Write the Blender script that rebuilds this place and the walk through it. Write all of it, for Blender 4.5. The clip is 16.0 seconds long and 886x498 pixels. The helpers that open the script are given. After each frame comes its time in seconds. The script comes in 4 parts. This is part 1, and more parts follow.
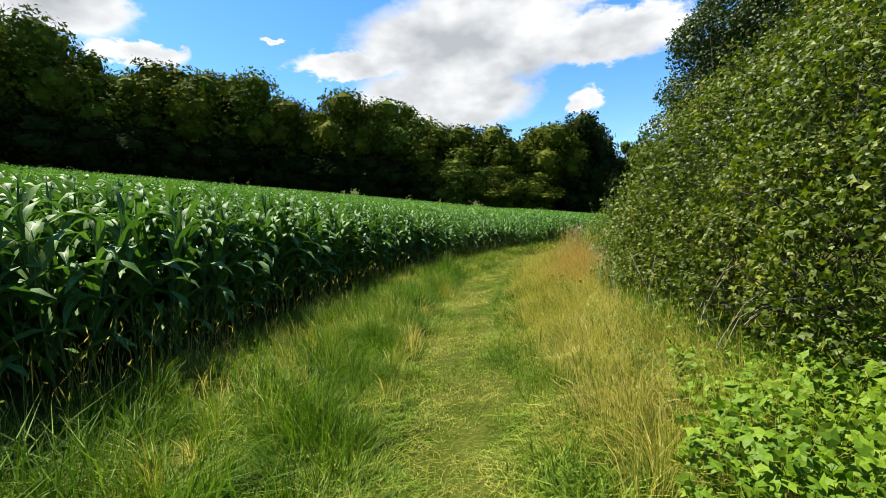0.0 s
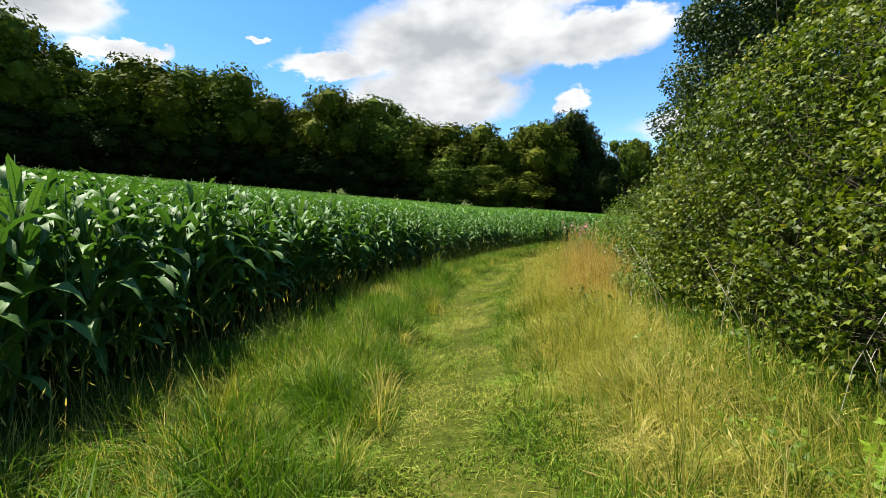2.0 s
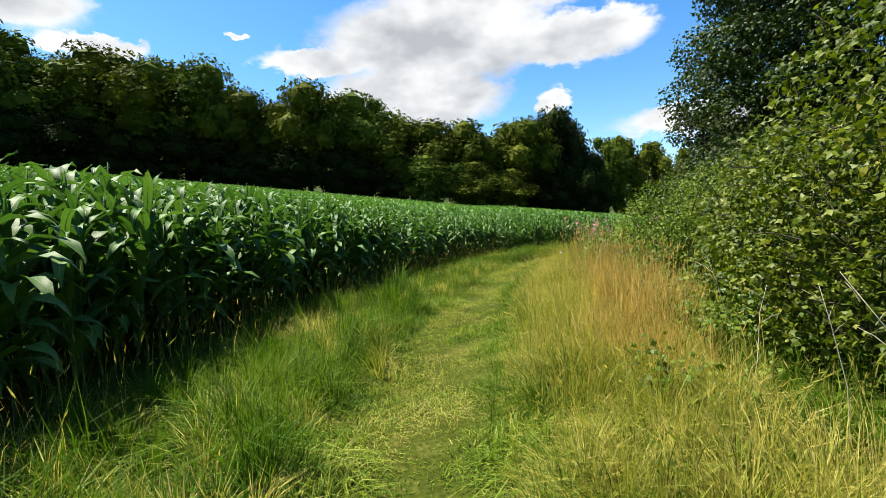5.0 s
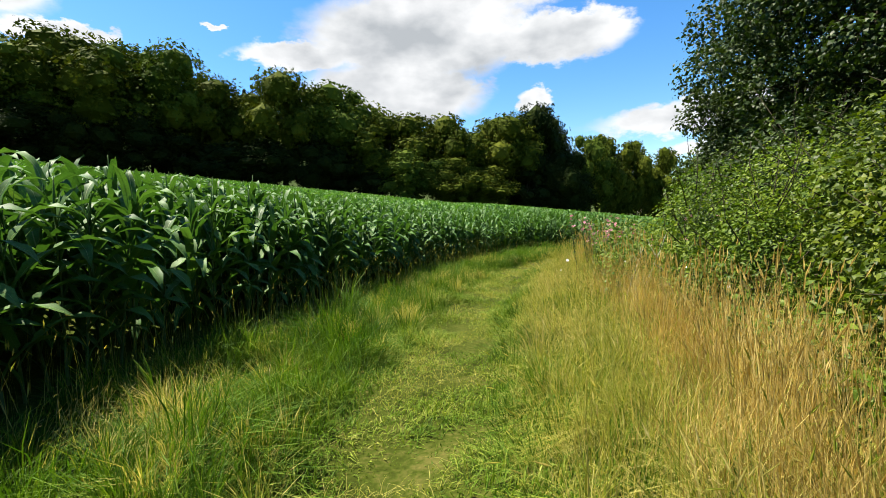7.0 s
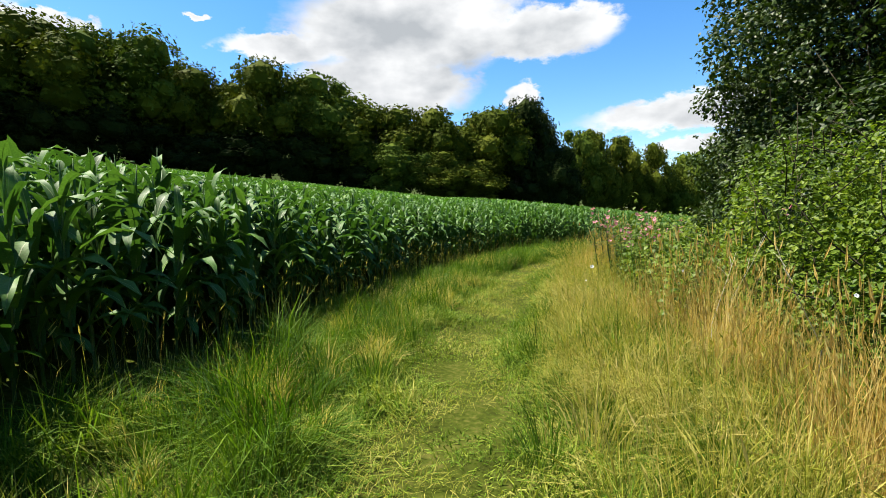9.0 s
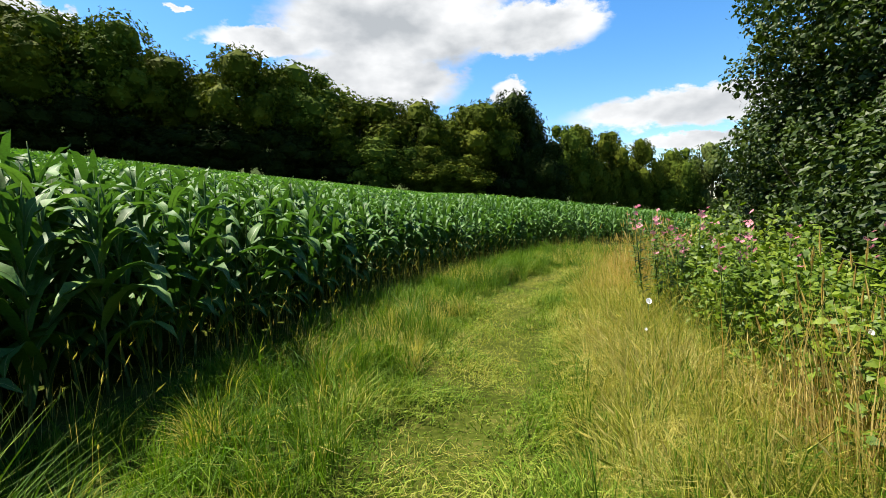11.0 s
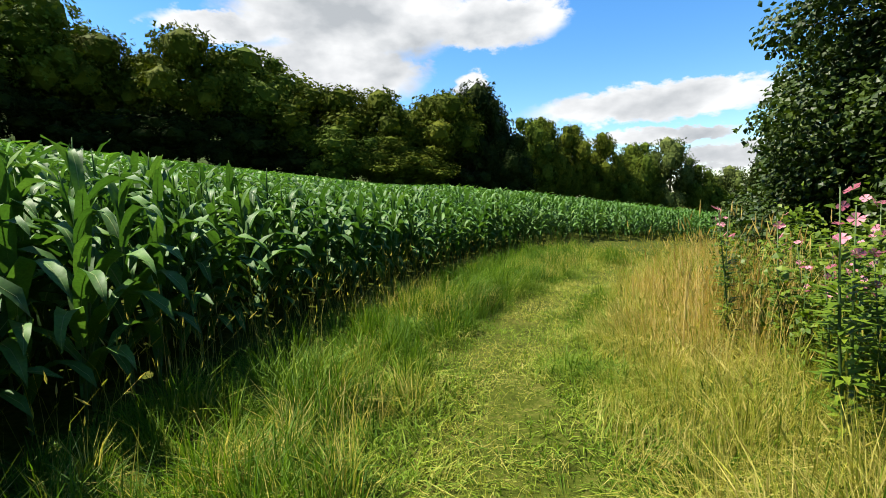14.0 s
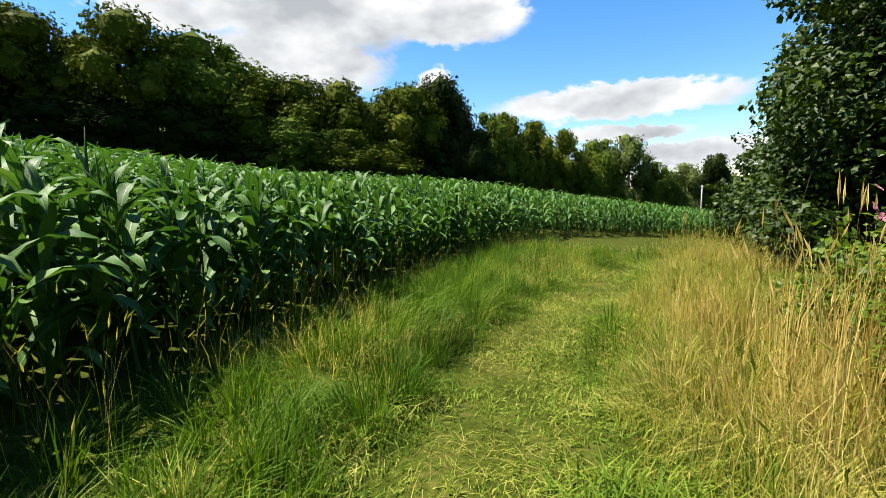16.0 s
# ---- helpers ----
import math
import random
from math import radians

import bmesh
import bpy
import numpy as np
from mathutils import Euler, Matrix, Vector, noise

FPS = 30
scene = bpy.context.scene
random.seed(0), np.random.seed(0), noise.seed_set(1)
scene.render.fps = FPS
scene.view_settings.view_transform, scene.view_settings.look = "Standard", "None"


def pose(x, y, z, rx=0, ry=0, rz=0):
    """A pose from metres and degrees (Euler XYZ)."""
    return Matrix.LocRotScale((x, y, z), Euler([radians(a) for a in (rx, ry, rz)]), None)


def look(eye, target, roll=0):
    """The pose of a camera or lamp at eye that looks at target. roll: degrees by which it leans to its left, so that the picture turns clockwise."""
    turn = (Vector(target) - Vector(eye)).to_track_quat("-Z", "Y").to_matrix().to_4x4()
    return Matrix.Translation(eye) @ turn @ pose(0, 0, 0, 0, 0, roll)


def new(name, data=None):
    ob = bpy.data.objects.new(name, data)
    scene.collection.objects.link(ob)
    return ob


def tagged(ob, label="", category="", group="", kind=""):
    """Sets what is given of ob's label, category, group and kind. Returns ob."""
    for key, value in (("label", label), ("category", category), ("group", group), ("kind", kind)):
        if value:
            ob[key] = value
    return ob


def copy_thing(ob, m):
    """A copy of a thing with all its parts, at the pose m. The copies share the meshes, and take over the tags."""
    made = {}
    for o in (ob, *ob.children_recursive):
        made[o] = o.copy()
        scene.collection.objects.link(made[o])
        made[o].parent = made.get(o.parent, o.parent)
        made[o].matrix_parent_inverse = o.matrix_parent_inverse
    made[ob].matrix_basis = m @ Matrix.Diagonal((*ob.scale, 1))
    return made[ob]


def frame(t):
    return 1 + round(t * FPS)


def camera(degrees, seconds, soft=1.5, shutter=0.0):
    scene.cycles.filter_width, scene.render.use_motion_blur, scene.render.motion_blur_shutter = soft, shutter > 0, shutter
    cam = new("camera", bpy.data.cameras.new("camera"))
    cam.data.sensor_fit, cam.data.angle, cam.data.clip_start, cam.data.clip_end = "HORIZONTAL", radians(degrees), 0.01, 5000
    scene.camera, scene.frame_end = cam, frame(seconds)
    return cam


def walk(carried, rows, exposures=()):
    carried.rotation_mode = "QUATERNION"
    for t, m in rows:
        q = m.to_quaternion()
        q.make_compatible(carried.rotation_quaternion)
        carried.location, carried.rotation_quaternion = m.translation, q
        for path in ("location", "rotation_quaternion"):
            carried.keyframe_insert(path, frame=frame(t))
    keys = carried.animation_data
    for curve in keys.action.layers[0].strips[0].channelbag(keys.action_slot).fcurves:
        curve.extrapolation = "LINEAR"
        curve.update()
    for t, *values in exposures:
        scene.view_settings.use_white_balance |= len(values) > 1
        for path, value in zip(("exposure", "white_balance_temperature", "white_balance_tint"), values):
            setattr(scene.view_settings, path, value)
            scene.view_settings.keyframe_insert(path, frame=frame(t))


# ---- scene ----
cam = camera(89.5, 16.0, soft=0.85)
PATH = [
    (0, (1.121, -0.539, 1.69), (0.845, 1.439, 1.574), -2.5),
    (0.5, (1.091, -0.046, 1.718), (0.827, 1.933, 1.603), -2.5),
    (1, (0.99, 0.48, 1.716), (0.738, 2.461, 1.602), -2.6),
    (1.5, (0.926, 0.966, 1.659), (0.686, 2.949, 1.546), -2.7),
    (2, (0.868, 1.508, 1.654), (0.642, 3.492, 1.536), -2.7),
    (2.5, (0.816, 2.018, 1.667), (0.606, 4.004, 1.553), -2.7),
    (3, (0.818, 2.606, 1.64), (0.628, 4.593, 1.523), -2.7),
    (3.5, (0.763, 3.126, 1.596), (0.586, 5.115, 1.479), -2.7),
    (4, (0.709, 3.676, 1.597), (0.548, 5.666, 1.48), -2.7),
    (4.2, (0.75, 3.913, 1.614), (0.584, 5.902, 1.487), -2.6),
    (6.3, (0.858, 6.872, 1.593), (0.763, 8.865, 1.465), -2.8),
    (6.5, (0.806, 7.133, 1.617), (0.723, 9.126, 1.481), -2.4),
    (7, (0.804, 7.732, 1.585), (0.739, 9.726, 1.442), -2.3),
    (7.5, (0.778, 8.226, 1.548), (0.732, 10.22, 1.397), -2.2),
    (8, (0.751, 8.786, 1.552), (0.719, 10.78, 1.397), -2.2),
    (8.5, (0.781, 9.315, 1.572), (0.76, 11.308, 1.41), -2.1),
    (9, (0.752, 9.845, 1.547), (0.742, 11.838, 1.38), -2.1),
    (9.2, (0.749, 10.05, 1.583), (0.744, 12.042, 1.411), -2.1),
    (11.5, (1.037, 13.162, 1.566), (1.104, 15.152, 1.377), -2.0),
    (12, (1.079, 13.689, 1.585), (1.166, 15.678, 1.392), -2.0),
    (12.5, (1.163, 14.193, 1.554), (1.271, 16.18, 1.353), -1.9),
    (13, (1.214, 14.688, 1.518), (1.351, 16.672, 1.308), -1.9),
    (13.5, (1.241, 15.141, 1.532), (1.409, 17.123, 1.319), -1.9),
    (14, (1.333, 15.746, 1.512), (1.54, 17.723, 1.29), -1.9),
    (14.5, (1.373, 16.241, 1.461), (1.617, 18.213, 1.23), -1.9),
    (15, (1.48, 16.746, 1.415), (1.767, 18.712, 1.18), -1.8),
    (15.5, (1.641, 17.281, 1.387), (1.968, 19.24, 1.147), -1.8),
    (16, (1.777, 17.743, 1.379), (2.141, 19.694, 1.134), -1.8),
]
walk(cam, [(t, look(eye, target, roll)) for t, eye, target, roll in PATH], [(0, 1.77), (16, 1.77)])


# ---- world, sun ----
SUN_AZ, SUN_EL = -73.0, 61.0          # degrees from +y towards +x, and above the horizon


def build_world():
    w = bpy.data.worlds.new("sky")
    scene.world = w
    w.use_nodes = True
    nt = w.node_tree
    nt.nodes.clear()
    N, L = nt.nodes.new, nt.links.new

    def num(op, a, b=None, c=None, clamp=False):
        n = N("ShaderNodeMath")
        n.operation, n.use_clamp = op, clamp
        for i, v in enumerate((a, b, c)):
            if v is None:
                continue
            if isinstance(v, (int, float)):
                n.inputs[i].default_value = v
            else:
                L(v, n.inputs[i])
        return n.outputs[0]

    sky = N("ShaderNodeTexSky")
    sky.sky_type, sky.sun_disc = "NISHITA", False
    sky.sun_elevation, sky.sun_rotation = radians(SUN_EL), radians(SUN_AZ)
    sky.air_density, sky.dust_density, sky.ozone_density = 1.0, 0.3, 2.5
    hs = N("ShaderNodeHueSaturation")
    hs.inputs["Saturation"].default_value, hs.inputs["Value"].default_value = 1.32, 1.0
    L(sky.outputs[0], hs.inputs["Color"])
    tc = N("ShaderNodeTexCoord")
    sep = N("ShaderNodeSeparateXYZ")
    L(tc.outputs["Generated"], sep.inputs[0])
    az = num("MULTIPLY", num("ARCTAN2", sep.outputs[0], sep.outputs[1]), 57.2958)
    el = num("MULTIPLY", num("ARCSINE", sep.outputs[2]), 57.2958)
    vec = N("ShaderNodeCombineXYZ")
    L(num("MULTIPLY", az, 0.085), vec.inputs[0])
    L(num("MULTIPLY", el, 0.15), vec.inputs[1])

    def fbm(scale, detail, rough, shift):
        add = N("ShaderNodeVectorMath")
        add.operation = "ADD"
        L(vec.outputs[0], add.inputs[0])
        add.inputs[1].default_value = shift
        n = N("ShaderNodeTexNoise")
        n.inputs["Scale"].default_value, n.inputs["Detail"].default_value, n.inputs["Roughness"].default_value = scale, detail, rough
        L(add.outputs[0], n.inputs["Vector"])
        return n.outputs["Fac"]

    big, fine, soft = fbm(1.6, 6, 0.55, (3.1, 1.7, 0)), fbm(5, 7, 0.6, (9.2, 4.4, 2)), fbm(1.3, 3, 0.5, (0.4, 7.7, 5))
    wob = num("MULTIPLY", num("SUBTRACT", fine, 0.5), 3.2)
    azw = num("ADD", az, num("MULTIPLY", wob, 1.5))
    elw = num("ADD", el, wob)
    # cumulus banks by bearing, elevation and half sizes
    banks = [(-4, 21.5, 15, 5.2), (-19, 19.0, 7, 1.7), (-7, 15.2, 12, 4.0), (13, 20.2, 9.5, 2.9), (10.3, 13.6, 2.2, 1.5),
             (31, 9.9, 15, 2.1), (32, 6.3, 8.5, 1.0), (41, 3.6, 9, 1.5), (-48, 22, 8, 3.4), (-41, 18.6, 5, 1.3),
             (-27.3, 21.3, 1.5, 0.5), (4, 27, 16, 4.0), (66, 9, 13, 3), (-80, 14, 20, 4)]
    m = None
    for a, e, ra, re in banks:
        da = num("DIVIDE", num("SUBTRACT", azw, a), ra)
        de = num("DIVIDE", num("SUBTRACT", elw, e), re)
        d = num("SUBTRACT", 1.0, num("ADD", num("MULTIPLY", da, da), num("MULTIPLY", de, de)))
        m = d if m is None else num("SMOOTH_MAX", m, d, 0.25)
    other = num("MULTIPLY", num("SUBTRACT", soft, 0.62), 6.0)                 # scattered cloud round the rest of the sky
    side = num("MULTIPLY", num("SUBTRACT", num("ABSOLUTE", num("SUBTRACT", az, -3.0)), 62.0), 0.08, clamp=True)
    high = num("MULTIPLY", num("SUBTRACT", el, 34.0), 0.1, clamp=True)
    m = num("MAXIMUM", m, num("SUBTRACT", other, num("MULTIPLY", num("SUBTRACT", 1.0, num("MAXIMUM", side, high)), 9.0)))
    m = num("ADD", m, num("MULTIPLY", num("SUBTRACT", big, 0.5), 0.9))
    mask = N("ShaderNodeMapRange")
    mask.interpolation_type = "SMOOTHSTEP"
    mask.inputs["From Min"].default_value, mask.inputs["From Max"].default_value = -0.16, 0.44
    L(m, mask.inputs["Value"])
    shade = N("ShaderNodeValToRGB")
    cr = shade.color_ramp
    cr.elements[0].position, cr.elements[0].color = 0.42, (4.5, 4.55, 4.6, 1)
    cr.elements[1].position, cr.elements[1].color = 0.66, (2.3, 2.45, 2.6, 1)
    L(num("ADD", num("MULTIPLY", soft, 0.55), num("ADD", num("MULTIPLY", big, 0.35), num("MULTIPLY", m, 0.10))), shade.inputs[0])
    mix = N("ShaderNodeMix")
    mix.data_type = "RGBA"
    L(mask.outputs[0], mix.inputs[0])
    L(hs.outputs[0], mix.inputs[6])
    L(shade.outputs[0], mix.inputs[7])
    bg = N("ShaderNodeBackground")
    bg.inputs["Strength"].default_value = 0.068
    L(mix.outputs[2], bg.inputs[0])
    out = N("ShaderNodeOutputWorld")
    L(bg.outputs[0], out.inputs[0])


build_world()
sun = new("sun", bpy.data.lights.new("sun", "SUN"))
sun.data.energy, sun.data.angle, sun.data.color = 5.0, radians(0.53), (1.0, 0.93, 0.80)
sun_dir = Vector((math.sin(radians(SUN_AZ)) * math.cos(radians(SUN_EL)), math.cos(radians(SUN_AZ)) * math.cos(radians(SUN_EL)), math.sin(radians(SUN_EL))))
sun.matrix_world = look(sun_dir * 60, (0, 0, 0))


# ---- materials ----
def base_material(name):
    m = bpy.data.materials.new(name)
    m.use_nodes = True
    m.node_tree.nodes.clear()
    return m, m.node_tree.nodes.new, m.node_tree.links.new


def ramp_node(N, stops):
    r = N("ShaderNodeValToRGB")
    e = r.color_ramp.elements
    while len(e) < len(stops):
        e.new(0.5)
    for el, (p, c) in zip(e, stops):
        el.position, el.color = p, (*c, 1)
    return r


def foliage(name, stops, rough=0.5, through_light=0.35, patch=0.35, patch_scale=0.6, spec=0.18, per_object=False, glow=(1.15, 1.25, 0.55)):
    """Leaf surface: colour by leaf, patches over metres, light that passes through the blade."""
    m, N, L = base_material(name)
    geo = N("ShaderNodeNewGeometry")
    rnd = geo.outputs["Random Per Island"]
    if per_object:
        info = N("ShaderNodeObjectInfo")
        add = N("ShaderNodeMath")
        add.operation = "ADD"
        L(rnd, add.inputs[0])
        L(info.outputs["Random"], add.inputs[1])
        fr = N("ShaderNodeMath")
        fr.operation = "FRACT"
        L(add.outputs[0], fr.inputs[0])
        rnd = fr.outputs[0]
    noise_n = N("ShaderNodeTexNoise")
    noise_n.inputs["Scale"].default_value, noise_n.inputs["Detail"].default_value = patch_scale, 3
    L(geo.outputs["Position"], noise_n.inputs["Vector"])
    grain = N("ShaderNodeTexNoise")
    grain.inputs["Scale"].default_value, grain.inputs["Detail"].default_value = 60.0, 2
    L(geo.outputs["Position"], grain.inputs["Vector"])
    mx = N("ShaderNodeMix")
    mx.inputs[0].default_value = patch
    L(rnd, mx.inputs[2])
    st = N("ShaderNodeMapRange")
    st.inputs["From Min"].default_value, st.inputs["From Max"].default_value = 0.3, 0.7
    L(noise_n.outputs["Fac"], st.inputs["Value"])
    L(st.outputs[0], mx.inputs[3])
    ramp = ramp_node(N, stops)
    L(mx.outputs[0], ramp.inputs[0])
    var = N("ShaderNodeMix")
    var.data_type, var.blend_type = "RGBA", "MULTIPLY"
    var.inputs[0].default_value = 0.45
    L(ramp.outputs[0], var.inputs[6])
    gr = ramp_node(N, [(0.3, (0.55, 0.55, 0.55)), (0.7, (1.3, 1.3, 1.2))])
    L(grain.outputs["Fac"], gr.inputs[0])
    L(gr.outputs[0], var.inputs[7])
    col = var.outputs[2]
    p = N("ShaderNodeBsdfPrincipled")
    p.inputs["Roughness"].default_value, p.inputs["Specular IOR Level"].default_value = rough, spec
    L(col, p.inputs["Base Color"])
    bump = N("ShaderNodeBump")
    bump.inputs["Strength"].default_value, bump.inputs["Distance"].default_value = 0.25, 0.004
    L(grain.outputs["Fac"], bump.inputs["Height"])
    L(bump.outputs[0], p.inputs["Normal"])
    tr = N("ShaderNodeBsdfTranslucent")
    tint = N("ShaderNodeMix")
    tint.data_type, tint.blend_type = "RGBA", "MULTIPLY"
    tint.inputs[0].default_value = 1.0
    tint.inputs[7].default_value = (*glow, 1)
    L(col, tint.inputs[6])
    L(tint.outputs[2], tr.inputs[0])
    ms = N("ShaderNodeMixShader")
    ms.inputs[0].default_value = through_light
    L(p.outputs[0], ms.inputs[1])
    L(tr.outputs[0], ms.inputs[2])
    out = N("ShaderNodeOutputMaterial")
    L(ms.outputs[0], out.inputs[0])
    return m


def solid(name, stops, scale=8.0, rough=0.85, bump=0.4, stretch=(1, 1, 1)):
    """Bark, soil, timber: two scales of noise in colour and relief."""
    m, N, L = base_material(name)
    geo = N("ShaderNodeNewGeometry")
    mp = N("ShaderNodeMapping")
    mp.inputs["Scale"].default_value = stretch
    L(geo.outputs["Position"], mp.inputs[0])
    a = N("ShaderNodeTexNoise")
    a.inputs["Scale"].default_value, a.inputs["Detail"].default_value = scale, 8
    L(mp.outputs[0], a.inputs["Vector"])
    b = N("ShaderNodeTexNoise")
    b.inputs["Scale"].default_value, b.inputs["Detail"].default_value = scale * 0.12, 3
    L(mp.outputs[0], b.inputs["Vector"])
    mx = N("ShaderNodeMix")
    mx.inputs[0].default_value = 0.45
    L(a.outputs["Fac"], mx.inputs[2])
    L(b.outputs["Fac"], mx.inputs[3])
    ramp = ramp_node(N, stops)
    L(mx.outputs[0], ramp.inputs[0])
    p = N("ShaderNodeBsdfPrincipled")
    p.inputs["Roughness"].default_value, p.inputs["Specular IOR Level"].default_value = rough, 0.03
    L(ramp.outputs[0], p.inputs["Base Color"])
    bm = N("ShaderNodeBump")
    bm.inputs["Strength"].default_value, bm.inputs["Distance"].default_value = bump, 0.03
    L(a.outputs["Fac"], bm.inputs["Height"])
    L(bm.outputs[0], p.inputs["Normal"])
    out = N("ShaderNodeOutputMaterial")
    L(p.outputs[0], out.inputs[0])
    return m


GROUND = solid("meadow_soil", [(0.3, (0.0155, 0.0186, 0.0031)), (0.5, (0.0348, 0.0464, 0.00542)), (0.7, (0.0851, 0.0774, 0.0194))], 22.0, 0.95, 0.6)
BARK = solid("bark", [(0.3, (0.0172, 0.0146, 0.00946)), (0.7, (0.0688, 0.0585, 0.0396))], 14.0, 0.9, 0.9, (1, 1, 0.25))
POLE = solid("weathered_pole", [(0.3, (0.30, 0.28, 0.25)), (0.7, (0.50, 0.48, 0.44))], 10.0, 0.8, 0.3, (1, 1, 0.1))
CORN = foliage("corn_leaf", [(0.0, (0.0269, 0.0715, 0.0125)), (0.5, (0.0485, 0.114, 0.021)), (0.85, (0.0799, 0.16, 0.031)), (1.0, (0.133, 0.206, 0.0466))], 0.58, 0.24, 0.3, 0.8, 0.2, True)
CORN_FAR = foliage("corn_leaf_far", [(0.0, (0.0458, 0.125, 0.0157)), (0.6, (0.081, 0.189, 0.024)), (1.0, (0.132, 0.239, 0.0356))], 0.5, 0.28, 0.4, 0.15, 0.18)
BLEACHED = foliage("bleached_stem", [(0.0, (0.254, 0.229, 0.169)), (1.0, (0.399, 0.362, 0.278))], 0.7, 0.1, 0.3, 2.0, 0.15, True)
RIB = foliage("corn_midrib", [(0.0, (0.107, 0.161, 0.047)), (1.0, (0.175, 0.228, 0.0805))], 0.5, 0.2, 0.3, 2.0, 0.3, True)
STALK = foliage("corn_stalk", [(0.0, (0.0335, 0.0671, 0.0134)), (1.0, (0.0671, 0.107, 0.0268))], 0.5, 0.1, 0.3, 2.0, 0.3, True)
GRASS = foliage("green_grass", [(0.0, (0.0129, 0.0417, 0.00232)), (0.4, (0.0518, 0.112, 0.00542)), (0.75, (0.111, 0.174, 0.0124)), (1.0, (0.266, 0.267, 0.0581))], 0.6, 0.36, 0.45, 1.1, 0.12)
SHORT = foliage("trodden_grass", [(0.0, (0.0273, 0.0701, 0.00399)), (0.4, (0.0933, 0.16, 0.0112)), (0.7, (0.202, 0.24, 0.0319)), (1.0, (0.421, 0.371, 0.12))], 0.6, 0.32, 0.5, 1.6, 0.12)
TAN = foliage("seeding_grass", [(0.0, (0.0911, 0.136, 0.00666)), (0.35, (0.25, 0.266, 0.0333)), (0.7, (0.433, 0.379, 0.107)), (1.0, (0.562, 0.479, 0.214))], 0.6, 0.46, 0.45, 0.9, 0.12, glow=(1.1, 1.05, 0.7))
RUST = foliage("dead_grass", [(0.0, (0.26, 0.18, 0.042)), (0.5, (0.46, 0.345, 0.10)), (1.0, (0.60, 0.48, 0.20))], 0.65, 0.4, 0.4, 1.5, 0.12, glow=(1.1, 0.98, 0.6))
MAPLE = foliage("maple_leaf", [(0.0, (0.0187, 0.0374, 0.00314)), (0.5, (0.0581, 0.0869, 0.0055)), (0.85, (0.127, 0.153, 0.011)), (1.0, (0.207, 0.149, 0.0235))], 0.5, 0.32, 0.35, 0.7, 0.2)
ALDER = foliage("alder_leaf", [(0.0, (0.00944, 0.0222, 0.00241)), (0.6, (0.0244, 0.0459, 0.00483)), (1.0, (0.0575, 0.0834, 0.00909))], 0.5, 0.18, 0.35, 0.5, 0.2)
BRAMBLE = foliage("bramble_leaf", [(0.0, (0.0331, 0.0719, 0.00476)), (0.5, (0.0793, 0.128, 0.00833)), (1.0, (0.158, 0.202, 0.0155))], 0.5, 0.33, 0.4, 0.9, 0.2)
LIME = foliage("bright_leaf", [(0.0, (0.047, 0.101, 0.00537)), (0.5, (0.101, 0.175, 0.00937)), (1.0, (0.175, 0.235, 0.0187))], 0.55, 0.36, 0.35, 1.2, 0.15)
WOODS = [foliage("wood_leaf", [(0.0, (0.0205, 0.0409, 0.00516)), (0.55, (0.0594, 0.087, 0.0103)), (1.0, (0.118, 0.143, 0.0172))], 0.7, 0.10, 0.5, 0.12, 0.02),
         foliage("wood_leaf_olive", [(0.0, (0.0209, 0.0331, 0.00308)), (0.55, (0.0537, 0.0699, 0.00664)), (1.0, (0.102, 0.111, 0.0123))], 0.7, 0.10, 0.5, 0.12, 0.02),
         # leaf colour taken down to paint the black shade beneath the wood's crowns
         foliage("wood_leaf_shaded", [(0.0, (0.00695, 0.0139, 0.00322)), (0.55, (0.0161, 0.0257, 0.00537)), (1.0, (0.0295, 0.0402, 0.0086))], 0.7, 0.08, 0.5, 0.12, 0.02),
         foliage("wood_leaf_pale", [(0.0, (0.0342, 0.0513, 0.0133)), (0.55, (0.0627, 0.0844, 0.0211)), (1.0, (0.0972, 0.115, 0.0332))], 0.7, 0.10, 0.5, 0.12, 0.02)]
PINK = foliage("pink_petal", [(0.0, (0.42, 0.11, 0.20)), (0.6, (0.52, 0.22, 0.28)), (1.0, (0.50, 0.30, 0.26))], 0.55, 0.35, 0.3, 3.0, glow=(1.1, 0.8, 0.95))
WHITE = foliage("white_petal", [(0.0, (0.75, 0.76, 0.78)), (1.0, (0.85, 0.85, 0.85))], 0.5, 0.3, 0.3, 3.0, glow=(1, 1, 1))
HILL = solid("wooded_hill", [(0.3, (0.0258, 0.043, 0.012)), (0.7, (0.0645, 0.086, 0.0258))], 0.25, 0.95, 0.5)


# ---- mesh helpers ----
def mesh_data(name, verts, tris, mat, smooth=False):
    verts, tris = np.asarray(verts, np.float32).reshape(-1, 3), np.asarray(tris, np.int32).reshape(-1, 3)
    me = bpy.data.meshes.new(name)
    me.vertices.add(len(verts))
    me.vertices.foreach_set("co", verts.ravel())
    me.loops.add(tris.size)
    me.loops.foreach_set("vertex_index", tris.ravel())
    me.polygons.add(len(tris))
    me.polygons.foreach_set("loop_start", np.arange(0, tris.size, 3, dtype=np.int32))
    me.update(calc_edges=True)
    me.polygons.foreach_set("use_smooth", np.full(len(tris), smooth))
    me.materials.append(mat)
    return me


def part(name, me, parent=None, label="", m=None):
    ob = new(name, me)
    if parent is not None:
        ob.parent = parent
    if m is not None:
        ob.matrix_basis = m
    return tagged(ob, label)


